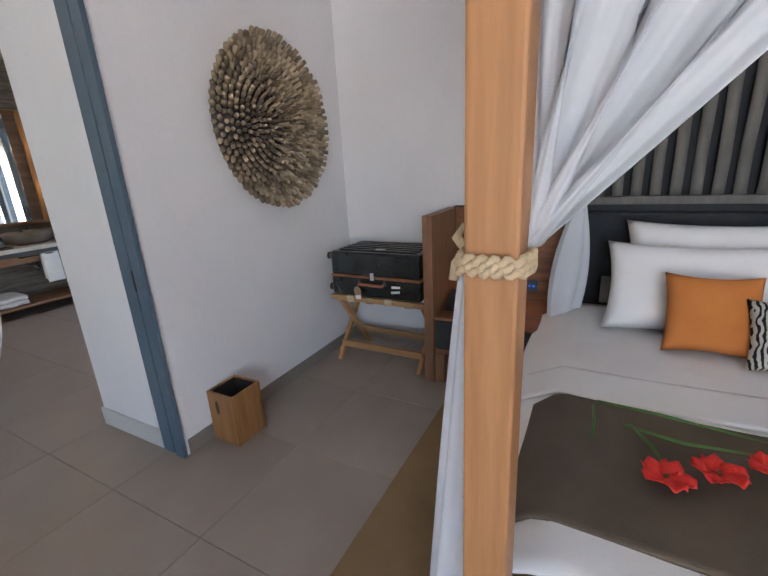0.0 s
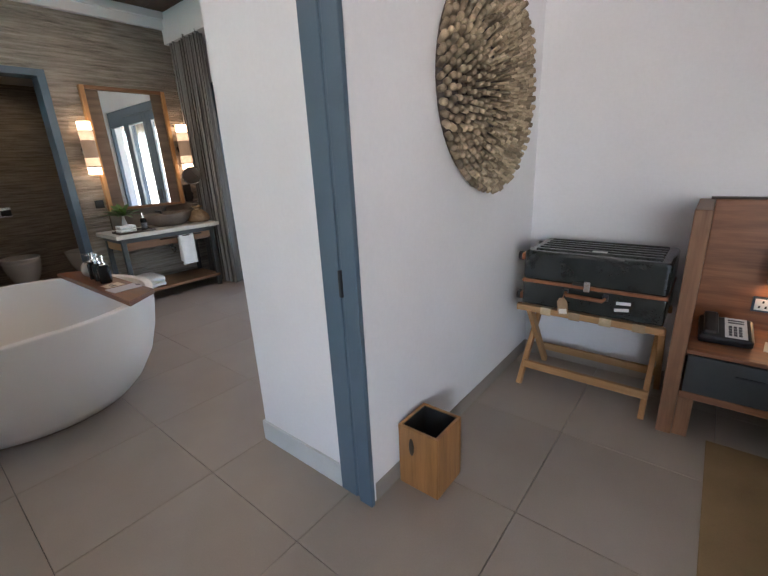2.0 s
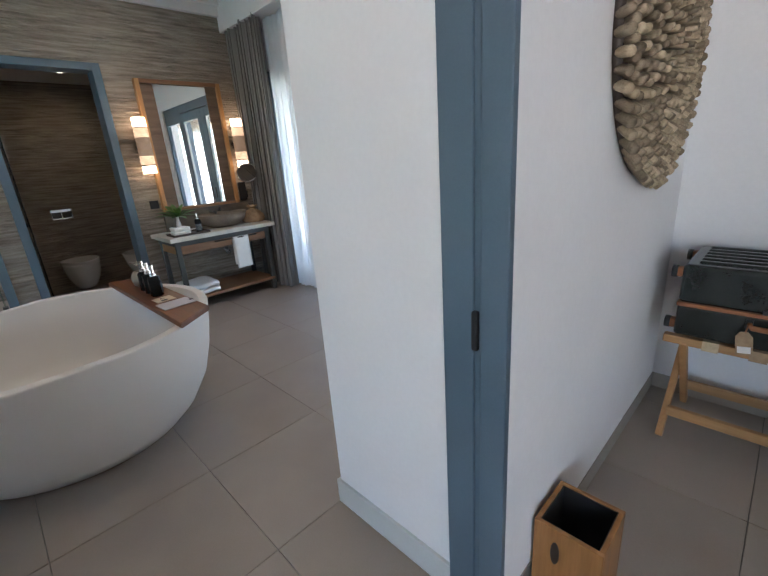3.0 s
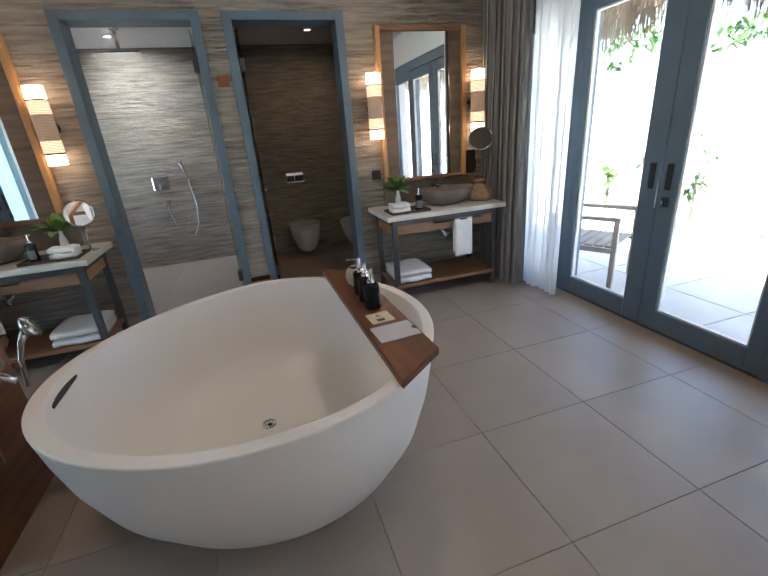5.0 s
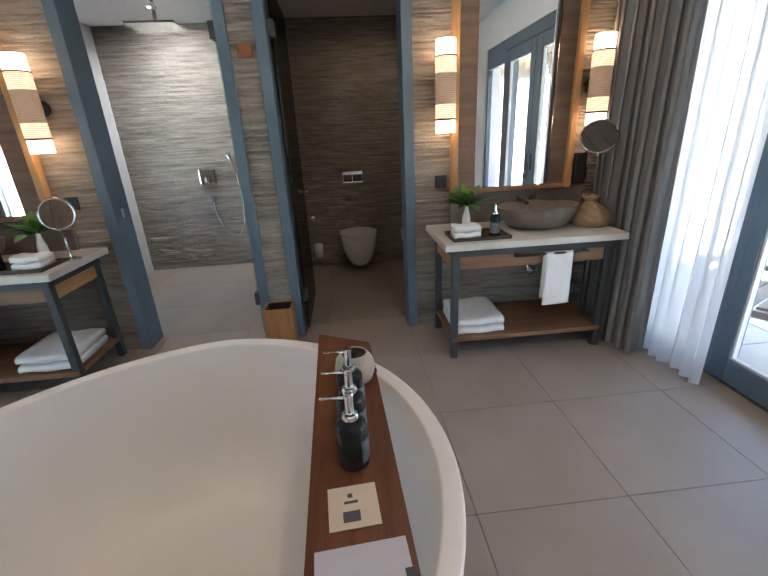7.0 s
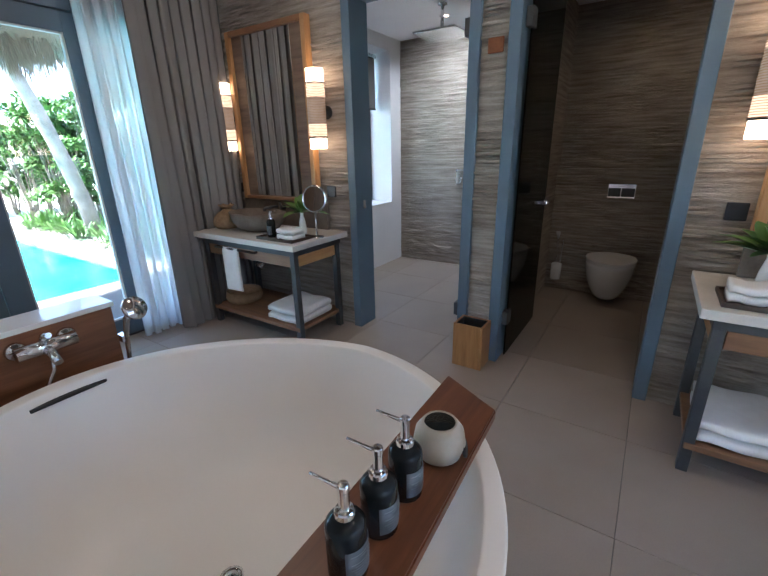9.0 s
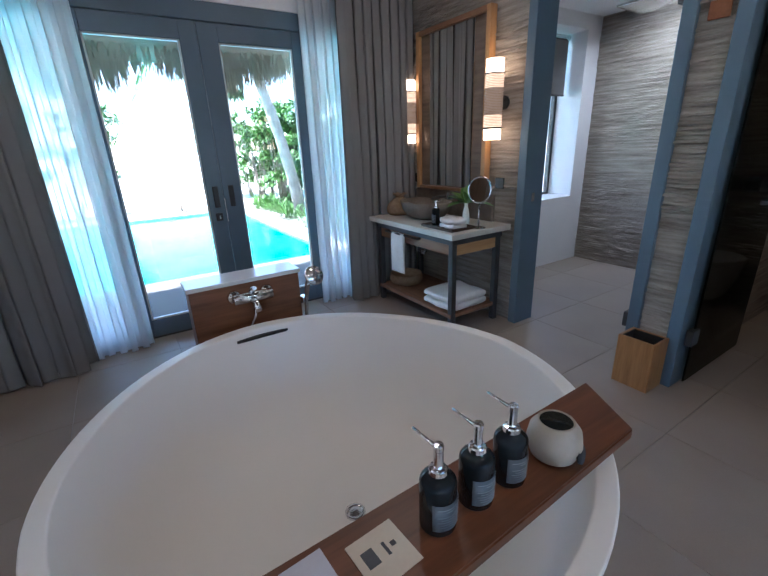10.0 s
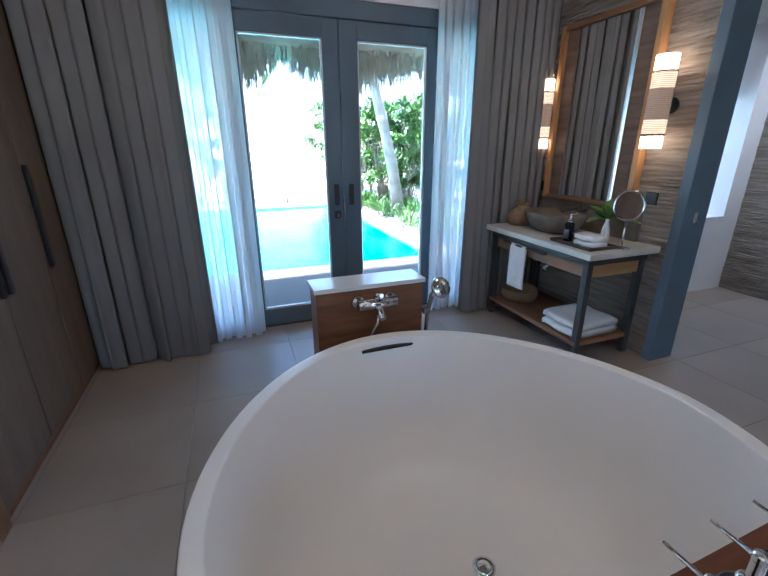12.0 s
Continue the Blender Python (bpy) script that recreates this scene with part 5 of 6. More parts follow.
# four unseen ceiling lamps added as fill to brighten the bathroom
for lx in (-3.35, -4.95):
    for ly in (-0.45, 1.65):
        dl = thing("downlight", (lx, ly, ZC), "added unseen ceiling downlight that fills the bathroom with light", "lamp", "bathroom downlights")
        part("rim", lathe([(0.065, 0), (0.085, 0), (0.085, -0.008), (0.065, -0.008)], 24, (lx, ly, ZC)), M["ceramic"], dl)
        la = area_lamp("downlight_and_fill_lamp", (lx, ly, ZC - 0.012), (lx, ly, 0), 0.12, 0.12, BATH_FILL_WATTS, (1.0, 0.80, 0.62))
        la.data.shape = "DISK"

# toilet
wc = thing("toilet", (-7.4, 1.15, 0), "wall-hung white toilet with a closed lid", "toilet")
def bowl_fn(u, v):
    a = 2 * math.pi * u
    r = 0.19 * (0.42 + 0.58 * math.sin(0.5 * math.pi * v) ** 0.7)
    cx = -7.45
    ex = 0.27 if math.cos(a) > 0 else 0.2
    return (cx + ex / 0.19 * r * math.cos(a), 1.15 + r * math.sin(a), 0.06 + 0.32 * v)
wb = sheet(bowl_fn, 36, 12)
bmesh.ops.remove_doubles(wb, verts=wb.verts, dist=1e-5)
bmesh.ops.holes_fill(wb, edges=wb.edges)
part("bowl", wb, M["ceramic"], wc)
part("lid", prism([(-7.45 + (0.275 if math.cos(a) > 0 else 0.19) * math.cos(a), 1.15 + 0.195 * math.sin(a)) for a in np.linspace(0, 2 * math.pi, 36, endpoint=False).tolist()], 0.384, 0.415, 0.006), M["ceramic"], wc)
fp = thing("flush_plate", (TB + 0.11, 1.13, 0.91), "chrome dual flush plate on the stone", "flush plate")
part("plate", box(TB + 0.112, TB + 0.125, 1.03, 1.24, 0.89, 1.01, 0.005), M["chrome"], fp)
for a, b in ((1.037, 1.128), (1.134, 1.233)):
    part("button", box(TB + 0.1255, TB + 0.13, a, b, 0.905, 0.975, 0.003), M["iron"], fp)
bi = thing("bidet", (-7.42, 1.78, 0), "wall-hung white ceramic bidet in the toilet room", "bidet")
part("bowl", lathe([(0, 0.08), (0.09, 0.08), (0.15, 0.22), (0.185, 0.38), (0.17, 0.385), (0.12, 0.3), (0, 0.27)], 32, (-7.42, 1.78, 0), 1.2, 1.0), M["ceramic"], bi)
wsp = thing("hygiene_spray", (-7.6, 0.72, 0.4), "chrome hygiene spray and white brush holder by the toilet", "hygiene spray")
part("hose", tube([(-7.63, 0.68, 0.5), (-7.6, 0.69, 0.3), (-7.6, 0.72, 0.2), (-7.63, 0.73, 0.5)], 0.006), M["chrome"], wsp)
part("brush_holder", lathe([(0, 0), (0.045, 0), (0.045, 0.14), (0.03, 0.15), (0, 0.15)], 20, (-7.45, 0.72, 0.16)), M["ceramic"], wsp)
part("spray_head", tube([(-7.63, 0.68, 0.5), (-7.6, 0.68, 0.56)], [0.01, 0.02], 10), M["ceramic"], wsp)


def curtain(name, x0, x1, y, z0, z1, folds, amp, mat, label, seed, lean=0.0, cat="curtain"):
    r = random.Random(seed)
    ph = [r.uniform(-0.7, 0.7) for _ in range(folds * 2 + 4)]
    am = [r.uniform(0.6, 1.2) for _ in range(folds * 2 + 4)]
    def fn(u, v):
        k = u * folds
        i = int(k * 2)
        f = k * 2 - i
        a, p = am[i] * (1 - f) + am[i + 1] * f, ph[i] * (1 - f) + ph[i + 1] * f
        fl = 0.75 + 0.35 * (1 - v)
        c = math.sin(2 * math.pi * k + p * (1.3 - v))
        yy = amp * fl * a * (c + 0.18 * math.sin(6 * math.pi * k))
        xx = 0.35 * amp * math.sin(4 * math.pi * k + p)
        return (x0 + (x1 - x0) * u + xx + lean * (1 - v) ** 2 * (u - 0.5), y + yy + 0.012 * math.sin(2 * v + i), z0 + (z1 - z0) * v)
    return solid(name, sheet(fn, folds * 16, 18), mat, label, cat, "curtains")


curtain("drape", -2.53, -3.20, YS + 0.23, 0.012, 2.70, 8, 0.085, M["drape"], "taupe floor-length drape beside the pool door", 1)
curtain("sheer_curtain", -3.14, -3.56, YS + 0.11, 0.01, 2.70, 6, 0.03, M["sheer"], "white sheer curtain beside the pool door", 2)
curtain("sheer_curtain", -4.93, -5.26, YS + 0.11, 0.01, 2.70, 5, 0.03, M["sheer"], "white sheer curtain beside the pool door", 3)
curtain("drape", -5.18, -5.90, YS + 0.215, 0.012, 2.70, 9, 0.07, M["drape"], "taupe floor-length drape beside the washstand", 4)
curtain("drape", -5.90, -5.24, YN - 0.24, 0.012, 2.70, 8, 0.07, M["drape"], "taupe floor-length drape beside the courtyard door", 5)
curtain("sheer_curtain", -5.38, -4.91, YN - 0.125, 0.01, 2.70, 6, 0.032, M["sheer"], "white sheer curtain beside the courtyard door", 6)

# ---- bedroom things ----
# round wall piece of wooden pegs
DY, DZC, DR = 2.10, 1.65, 0.497
disc = thing("peg_disc", (XB, DY, DZC), "round wall ornament of short driftwood pegs fanning outwards", "wall ornament")
bk_ = lathe([(0, 0), (DR - 0.05, 0), (DR - 0.05, 0.02), (0, 0.03)], 48)
bk_.transform(pose(XB + 0.001, DY, DZC, 0, 90, 0))
part("backing", bk_, M["dark_wood"], disc)
rp = random.Random(21)
peg_meshes = []
for k in range(6):
    b = lathe([(0, 0), (0.5, 0), (0.5, 0.93), (0.42, 1.0), (0, 1.0)], 9)
    me = bpy.data.meshes.new("peg")
    b.to_mesh(me)
    b.free()
    me.materials.append(M["cork"])
    peg_meshes.append(me)
joined = bmesh.new()
rings = 13
made = 0
for ri in range(rings - 1, -1, -1):
    rad = 0.012 + (DR - 0.035) * ri / (rings - 1)
    wdt = 0.022 + 0.02 * ri / (rings - 1)
    cnt = max(3, int(2 * math.pi * rad / (wdt * 1.06)))
    for k in range(cnt):
        a = 2 * math.pi * (k + rp.uniform(-0.07, 0.07)) / cnt + ri * 0.4
        rr = rad + rp.uniform(-0.003, 0.003)
        dirv = Vector((1.0, math.cos(a) * 0.95 * (0.2 + rad / DR), math.sin(a) * 0.95 * (0.2 + rad / DR))).normalized()
        at_ = Vector((XB + 0.012, DY + rr * math.cos(a) * 0.915, DZC + rr * math.sin(a) * 0.915))
        ln = rp.uniform(0.056, 0.07) + 0.02 * (1 - rad / DR)
        w_ = wdt * rp.uniform(0.62, 0.76)
        m_ = Matrix.Translation(at_) @ dirv.to_track_quat("Z", "Y").to_matrix().to_4x4() @ Matrix.Diagonal((w_, w_, ln, 1))
        if made < 290:
            o = new("peg", peg_meshes[made % 6])
            o.parent = disc
            o.matrix_parent_inverse = pose(*(-disc.location))
            o.matrix_basis = m_
        else:
            me = peg_meshes[made % 6].copy()
            me.transform(m_)
            joined.from_mesh(me)
            bpy.data.meshes.remove(me)
        made += 1
tagged(part("peg_field", joined, M["cork"], disc, "inner rings of grey-brown pegs"), "", "", "", "stuff")

# luggage rack and suitcase
rk = thing("luggage_rack", (-1.33, 2.55, 0), "folding wooden luggage rack with striped straps", "luggage rack")
for lx in (-1.655, -1.015):
    o_ = 0.0 if lx < -1.3 else 0.0
    part("leg", beam((lx, 2.375, 0), (lx, 2.77, 0.49), 0.028, 0.04, 0.004), M["oak_z"], rk)
    part("leg", beam((lx + 0.03, 2.77, 0), (lx + 0.03, 2.40, 0.49), 0.028, 0.04, 0.004), M["oak_z"], rk)
part("top_rail", box(-1.70, -0.975, 2.39, 2.43, 0.47, 0.508, 0.006), M["oak_x"], rk)
part("top_rail", box(-1.70, -0.975, 2.75, 2.79, 0.47, 0.508, 0.006), M["oak_x"], rk)
part("stretcher", box(-1.645, -1.0, 2.40, 2.425, 0.105, 0.15, 0.004), M["oak_x"], rk)
part("stretcher", box(-1.645, -1.0, 2.70, 2.725, 0.105, 0.15, 0.004), M["oak_x"], rk)
for k in range(4):
    x = -1.56 + k * 0.15
    part("strap", boxes([(x, x + 0.055, 2.387, 2.792, 0.5085, 0.512), (x, x + 0.055, 2.385, 2.389, 0.468, 0.512)]), M["burlap" if k % 2 else "rope"], rk, "woven webbing strap")

sc = thing("suitcase", (-1.33, 2.58, 0.512), "black hard-shell suitcase with tan trim lying on the rack", "suitcase")
part("shell", box(-1.665, -0.985, 2.375, 2.79, 0.522, 0.658, 0.013, 3), M["case"], sc)
part("lid", box(-1.665, -0.985, 2.375, 2.79, 0.666, 0.832, 0.02, 4), M["case"], sc)
part("trim_band", box(-1.668, -0.982, 2.371, 2.794, 0.653, 0.671, 0.004), M["leather"], sc, "tan leather seam band")
for k in range(6):
    y = 2.43 + k * 0.058
    part("rib", box(-1.62, -1.03, y, y + 0.022, 0.828, 0.84, 0.005), M["case"], sc)
part("handle", tube([(-1.43, 2.368, 0.63), (-1.42, 2.345, 0.62), (-1.25, 2.345, 0.615), (-1.24, 2.368, 0.625)], 0.011, 8), M["leather"], sc, "tan leather handle")
for hx in (-1.43, -1.24):
    part("handle_mount", box(hx - 0.012, hx + 0.012, 2.358, 2.376, 0.612, 0.645, 0.003), M["black"], sc)
part("lock", box(-1.345, -1.315, 2.36, 2.374, 0.645, 0.70, 0.003), M["chrome"], sc, "chrome lock")
part("latch", box(-1.40, -1.345, 2.362, 2.3735, 0.672, 0.69, 0.002), M["black"], sc)
for sx_, sz_, an in ((-1.16, 0.61, 4), (-1.165, 0.575, 8)):
    k = box(-0.032, 0.032, -0.002, 0, -0.008, 0.008)
    k.transform(pose(sx_, 2.374, sz_, 0, -an, 0))
    part("sticker", k, M["white_card"], sc, "white baggage sticker")
part("sticker", box(-1.34, -1.27, 2.44, 2.47, 0.8405, 0.8415), M["white_card"], sc)
for wz in (0.56, 0.79):
    for wy in (2.42, 2.745):
        part("wheel", tube([(-1.685, wy, wz), (-1.705, wy, wz)], 0.026, 16), M["black"], sc, "black castor wheel")
        part("wheel_mount", box(-1.69, -1.655, wy - 0.02, wy + 0.02, wz - 0.02, wz + 0.02, 0.006), M["leather"], sc)
tg = prism([(-0.026, 0.0), (0.026, 0.0), (0.026, 0.075), (0.012, 0.095), (-0.012, 0.095), (-0.026, 0.075)], 0, 0.003, 0)
tg.transform(pose(-1.425, 2.335, 0.51, 90, -8, 0))
part("luggage_tag", tg, M["burlap"], sc, "beige luggage tag")
tg = box(-0.02, 0.02, 0.008, 0.035, 0.0032, 0.004)
tg.transform(pose(-1.425, 2.335, 0.51, 90, -8, 0))
part("tag_label", tg, M["white_card"], sc)
part("tag_loop", tube([(-1.435, 2.333, 0.60), (-1.43, 2.35, 0.63)], 0.003, 6), M["leather"], sc)

# bedside unit
ns = thing("bedside_unit", (-0.5, 2.6, 0), "walnut bedside unit with a tall back panel and charcoal drawer", "bedside table")
part("side_panel", box(-0.945, -0.882, 2.325, 2.80, 0, 1.085, 0.004), M["walnut_z"], ns)
part("side_panel", box(-0.20, -0.155, 2.50, 2.80, 0, 0.46, 0.004), M["walnut_z"], ns)
part("back_panel", box(-0.881, -0.10, 2.775, 2.815, 0.20, 1.085, 0.004), M["walnut_x"], ns, "walnut back panel with long grain")
part("panel_edge", box(-0.90, -0.10, 2.768, 2.825, 1.0855, 1.094, 0.002), M["dark_wood"], ns)
part("top", box(-0.881, -0.201, 2.335, 2.774, 0.435, 0.455, 0.003), M["walnut_x"], ns)
dw = part("drawer", box(-0.872, -0.205, 2.33, 2.76, 0.245, 0.43, 0.004), M["charcoal"], ns, "charcoal drawer front")
part("drawer_pull", box(-0.70, -0.43, 2.322, 2.3295, 0.362, 0.376, 0.003), M["black"], dw, "black recessed pull")
part("bottom_rail", box(-0.881, -0.201, 2.34, 2.774, 0.205, 0.24, 0.003), M["walnut_x"], ns)
part("front_leg", box(-0.881, -0.82, 2.34, 2.40, 0, 0.2045, 0.003), M["walnut_z"], ns)
rl = thing("reading_lamp", (-0.55, 2.75, 0.86), "dark bronze box wall lamp on the back panel", "lamp")
part("housing", box(-0.63, -0.47, 2.70, 2.774, 0.69, 1.03, 0.006), M["black"], rl)
part("hammered_plate", box(-0.622, -0.478, 2.695, 2.6998, 0.885, 1.02, 0.001), material("hammered_bronze", (0.03, 0.022, 0.012), (0.30, 0.19, 0.07), 0.4, 14, 0.8, 0.6, fine=40, stretch=(1, 1, 4), dist=0.006), rl, "hammered bronze plate")
part("glow_strip", box(-0.60, -0.50, 2.72, 2.76, 0.686, 0.6895), M["strip_glow"], rl, "warm light under the lamp")
sp = thing("socket_panel", (-0.5, 2.77, 0.58), "blue-grey switch and socket panel with blue lights", "socket")
part("plate", box(-0.665, -0.335, 2.766, 2.7745, 0.545, 0.622, 0.003), M["plate"], sp)
part("outlet", box(-0.655, -0.595, 2.762, 2.7658, 0.555, 0.612, 0.002), M["white_card"], sp, "white socket outlet")
part("dial", lathe([(0, 0), (0.022, 0), (0.02, 0.012), (0, 0.012)], 20), M["plate"], sp).matrix_basis = pose(-0.55, 2.7658, 0.583, 90, 0, 0)
for lx in (-0.462, -0.44, -0.385, -0.36):
    part("indicator", box(lx - 0.004, lx + 0.004, 2.7635, 2.7658, 0.577, 0.585), M["blue_led"], sp)
# near-black blocks on the outlet stand for the shade in its holes
for ox, oz in ((-0.625, 0.598), (-0.637, 0.572), (-0.613, 0.572)):
    part("pin_hole", box(ox - 0.004, ox + 0.004, 2.7605, 2.7618, oz - 0.006, oz + 0.006), M["hole_shade_and_liner"], sp)
ph = thing("telephone", (-0.76, 2.5, 0.455), "black desk telephone with a white key pad", "telephone")
bb_ = box(-0.1, 0.1, -0.08, 0.08, 0, 0.045, 0.012)
bb_.transform(pose(-0.755, 2.53, 0.484, 20, 0, 4))
part("base", bb_, M["black"], ph)
bb_ = box(-0.005, 0.075, -0.07, 0.07, 0.0455, 0.048, 0.001)
bb_.transform(pose(-0.755, 2.53, 0.484, 20, 0, 4))
part("key_plate", bb_, M["white_card"], ph, "white key plate")
for r_ in range(4):
    for c_ in range(3):
        bb_ = box(0.008 + c_ * 0.018, 0.02 + c_ * 0.018, -0.058 + r_ * 0.018, -0.046 + r_ * 0.018, 0.0482, 0.052, 0.001)
        bb_.transform(pose(-0.755, 2.53, 0.484, 20, 0, 4))
        part("key", bb_, M["ink"], ph)
for r_ in range(2):
    bb_ = box(0.006, 0.064, 0.03 + r_ * 0.016, 0.038 + r_ * 0.016, 0.0482, 0.0505, 0.001)
    bb_.transform(pose(-0.755, 2.53, 0.484, 20, 0, 4))
    part("key_row", bb_, M["ink"], ph)
bb_ = box(-0.085, -0.03, -0.075, 0.078, 0.0455, 0.075, 0.012)
bb_.transform(pose(-0.755, 2.53, 0.484, 20, 0, 4))
part("receiver", bb_, M["black"], ph)
npd = thing("notepad", (-0.56, 2.52, 0.455), "white notepad with a dark pen", "notepad")
bb_ = box(-0.055, 0.055, -0.06, 0.06, 0, 0.004, 0.001)
bb_.transform(pose(-0.555, 2.53, 0.4555, 0, 0, -6))
part("pad", bb_, M["white_card"], npd)
part("pen", tube([(-0.59, 2.55, 0.464), (-0.535, 2.515, 0.464)], 0.004, 8), M["ink"], npd)

# rug
structure("rug", box(-0.745, 2.8, 0.35, 2.36, 0.0005, 0.006, 0.002), M["rug"], "flat ochre woven rug under the bed", "rug")

# bed
BX0, BX1, BY0, BY1 = -0.10, 1.90, 0.76, 2.72
bed = thing("bed", (0.9, 1.7, 0), "four-poster bed with teak posts and a dark upholstered headboard", "bed")
part("base", box(-0.06, 1.86, 0.85, 2.70, 0.05, 0.30, 0.01), M["charcloth"], bed, "dark valance base")
part("mattress", box(BX0 + 0.03, BX1 - 0.03, 0.82, BY1, 0.30, 0.53, 0.05, 3), M["linen"], bed)
for px, py in ((-0.142, 0.70), (1.94, 0.70), (-0.142, 2.68), (1.94, 2.68)):
    part("post", box(px - 0.039, px + 0.039, py - 0.039, py + 0.039, 0, 2.36, 0.006), M["teak"], bed, "square teak post")
part("top_rail", box(-0.181, 1.979, 0.661, 0.739, 2.361, 2.43, 0.004), M["teak"], bed)
part("top_rail", box(-0.181, 1.979, 2.641, 2.719, 2.361, 2.43, 0.004), M["teak"], bed)
part("top_rail", box(-0.181, -0.103, 0.74, 2.64, 2.361, 2.43, 0.004), M["teak"], bed)
part("top_rail", box(1.901, 1.979, 0.74, 2.64, 2.361, 2.43, 0.004), M["teak"], bed)
part("headboard", box(-0.09, 1.89, 2.725, 2.80, 0.2, 1.06, 0.015, 3), M["charcloth"], bed, "charcoal upholstered headboard")
hb = part("slat_panel", boxes([(-0.09, 1.89, 2.76, 2.80, 1.062, 1.10), (-0.09, 1.89, 2.795, 2.815, 1.10, 2.25), (-0.09, 1.89, 2.76, 2.80, 2.25, 2.3)], 0.003), M["charcloth"], bed)
part("panel_rail", box(-0.09, 1.89, 2.745, 2.80, 1.101, 1.145, 0.003), M["greyslat"], bed)
rs_ = random.Random(3)
for k in range(22):
    x = -0.06 + k * 0.089
    def slat(u, v, x=x, k=k):
        bend = 0.014 * math.sin(math.pi * 3 * v + (k % 2) * math.pi)
        return (x + 0.026 + (u - 0.5) * 0.052, 2.772 - bend, 1.146 + 1.10 * v)
    part("slat", sheet(slat, 2, 24, 0.012), M["greyslat"], bed, "grey-brown woven slat")


def duvet(x0, x1, y0, y1, z, drop, out, name, mat, label, amp, seed, ny=40, zoff=0.0):
    """Cloth that lies on the bed and falls over its side at x0."""
    r = random.Random(seed)
    p = [r.uniform(0, 6.28) for _ in range(6)]
    def fn(u, v):
        y = y0 + (y1 - y0) * v
        w = amp * (math.sin(7 * y + p[0]) + 0.6 * math.sin(15 * y + p[1] + 3 * u))
        s = u * 1.9
        if s < 0.55:
            f = s / 0.55
            x = x0 + 0.02 - out * math.sin(f * math.pi * 0.55 + 0.2) * (0.5 + 0.5 * (1 - f)) - w * (1 - f) * 1.5
            zz = z - drop * (1 - f) ** 1.2 - 0.02 * (1 - f)
            if f > 0.6:
                q = (f - 0.6) / 0.4
                x = x * (1 - q) + (x0 + 0.04) * q
            return (x, y, zz + zoff)
        f = (s - 0.55) / 1.35
        return (x0 + 0.04 + (x1 - x0 - 0.04) * f, y, z + zoff + w * 0.6 + 0.012 * math.sin(f * 9 + p[2]) * math.sin(3 * y + p[3]))
    return solid(name, sheet(fn, 60, ny, 0.012), mat, label, "bedding")


duvet(-0.12, 1.88, 0.80, 2.60, 0.55, 0.30, 0.30, "duvet", M["linen"], "white duvet spread on the bed", 0.006, 1)
duvet(-0.125, 1.885, 1.54, 1.74, 0.566, 0.31, 0.31, "turned_sheet", M["linen"], "folded-back edge of the white sheet", 0.004, 2, 12)
duvet(-0.135, 1.88, 0.93, 1.50, 0.566, 0.50, 0.27, "bed_runner", M["runner"], "brown woven runner across the foot of the bed", 0.004, 3, 30, 0.004)


def pillow(name, cx, cy, cz, sx, sz, th, tilt, mat, label, cat="pillow"):
    """A soft pillow standing on its edge and leaning back."""
    def fn(u, v):
        a, b = 2 * u - 1, 2 * v - 1
        h = th * (max(0, 1 - a ** 4) * max(0, 1 - b ** 4)) ** 0.55
        pin = 1 - 0.11 * (1 - abs(a) ** 2) * abs(b) ** 3
        pin2 = 1 - 0.08 * (1 - abs(b) ** 2) * abs(a) ** 3
        return (a * sx * pin2, -h, b * sz * pin)
    f1 = sheet(fn, 24, 20)
    f2 = sheet(lambda u, v: (fn(u, v)[0], -fn(u, v)[1] * 0.6, fn(u, v)[2]), 24, 20)
    me = bpy.data.meshes.new("tmp")
    f2.to_mesh(me)
    f2.free()
    f1.from_mesh(me)
    bpy.data.meshes.remove(me)
    bmesh.ops.remove_doubles(f1, verts=f1.verts, dist=1e-4)
    bmesh.ops.recalc_face_normals(f1, faces=f1.faces)
    f1.transform(pose(cx, cy, cz, tilt, 0, 0))
    return solid(name, f1, mat, label, cat, "pillows on the bed")


solid("bolster", tube([(0.02, 2.62, 0.64), (1.75, 2.62, 0.64)], 0.075, 20), M["greyslat"], "grey bolster along the headboard", "bolster")
pillow("pillow", 0.52, 2.50, 0.81, 0.41, 0.245, 0.09, -22, M["linen"], "white bed pillow leaning on the headboard")
pillow("pillow", 1.35, 2.50, 0.79, 0.41, 0.24, 0.09, -22, M["linen"], "white bed pillow leaning on the headboard")
pillow("pillow", 0.40, 2.32, 0.76, 0.37, 0.222, 0.085, -28, M["linen"], "plump white pillow in front")
pillow("pillow", 1.30, 2.32, 0.745, 0.37, 0.205, 0.085, -28, M["linen"], "plump white pillow in front")
pillow("cushion", 0.425, 2.10, 0.72, 0.168, 0.172, 0.065, -30, M["orange"], "plain orange cotton cushion on the pillows", "cushion")
zb = material("patterned_cushion_cloth", (0.02, 0.02, 0.02), (0.02, 0.02, 0.02), 0.9, 8, 0.3)
_n, _l, _p = nodes_of(zb)
_w = _n.new("ShaderNodeTexWave")
_w.inputs["Scale"].default_value, _w.inputs["Distortion"].default_value = 18, 9
_r = _n.new("ShaderNodeValToRGB")
_r.color_ramp.interpolation = "CONSTANT"
_r.color_ramp.elements[0].color, _r.color_ramp.elements[1].color = (0.015, 0.014, 0.013, 1), (0.62, 0.58, 0.5, 1)
_r.color_ramp.elements[1].position = 0.45
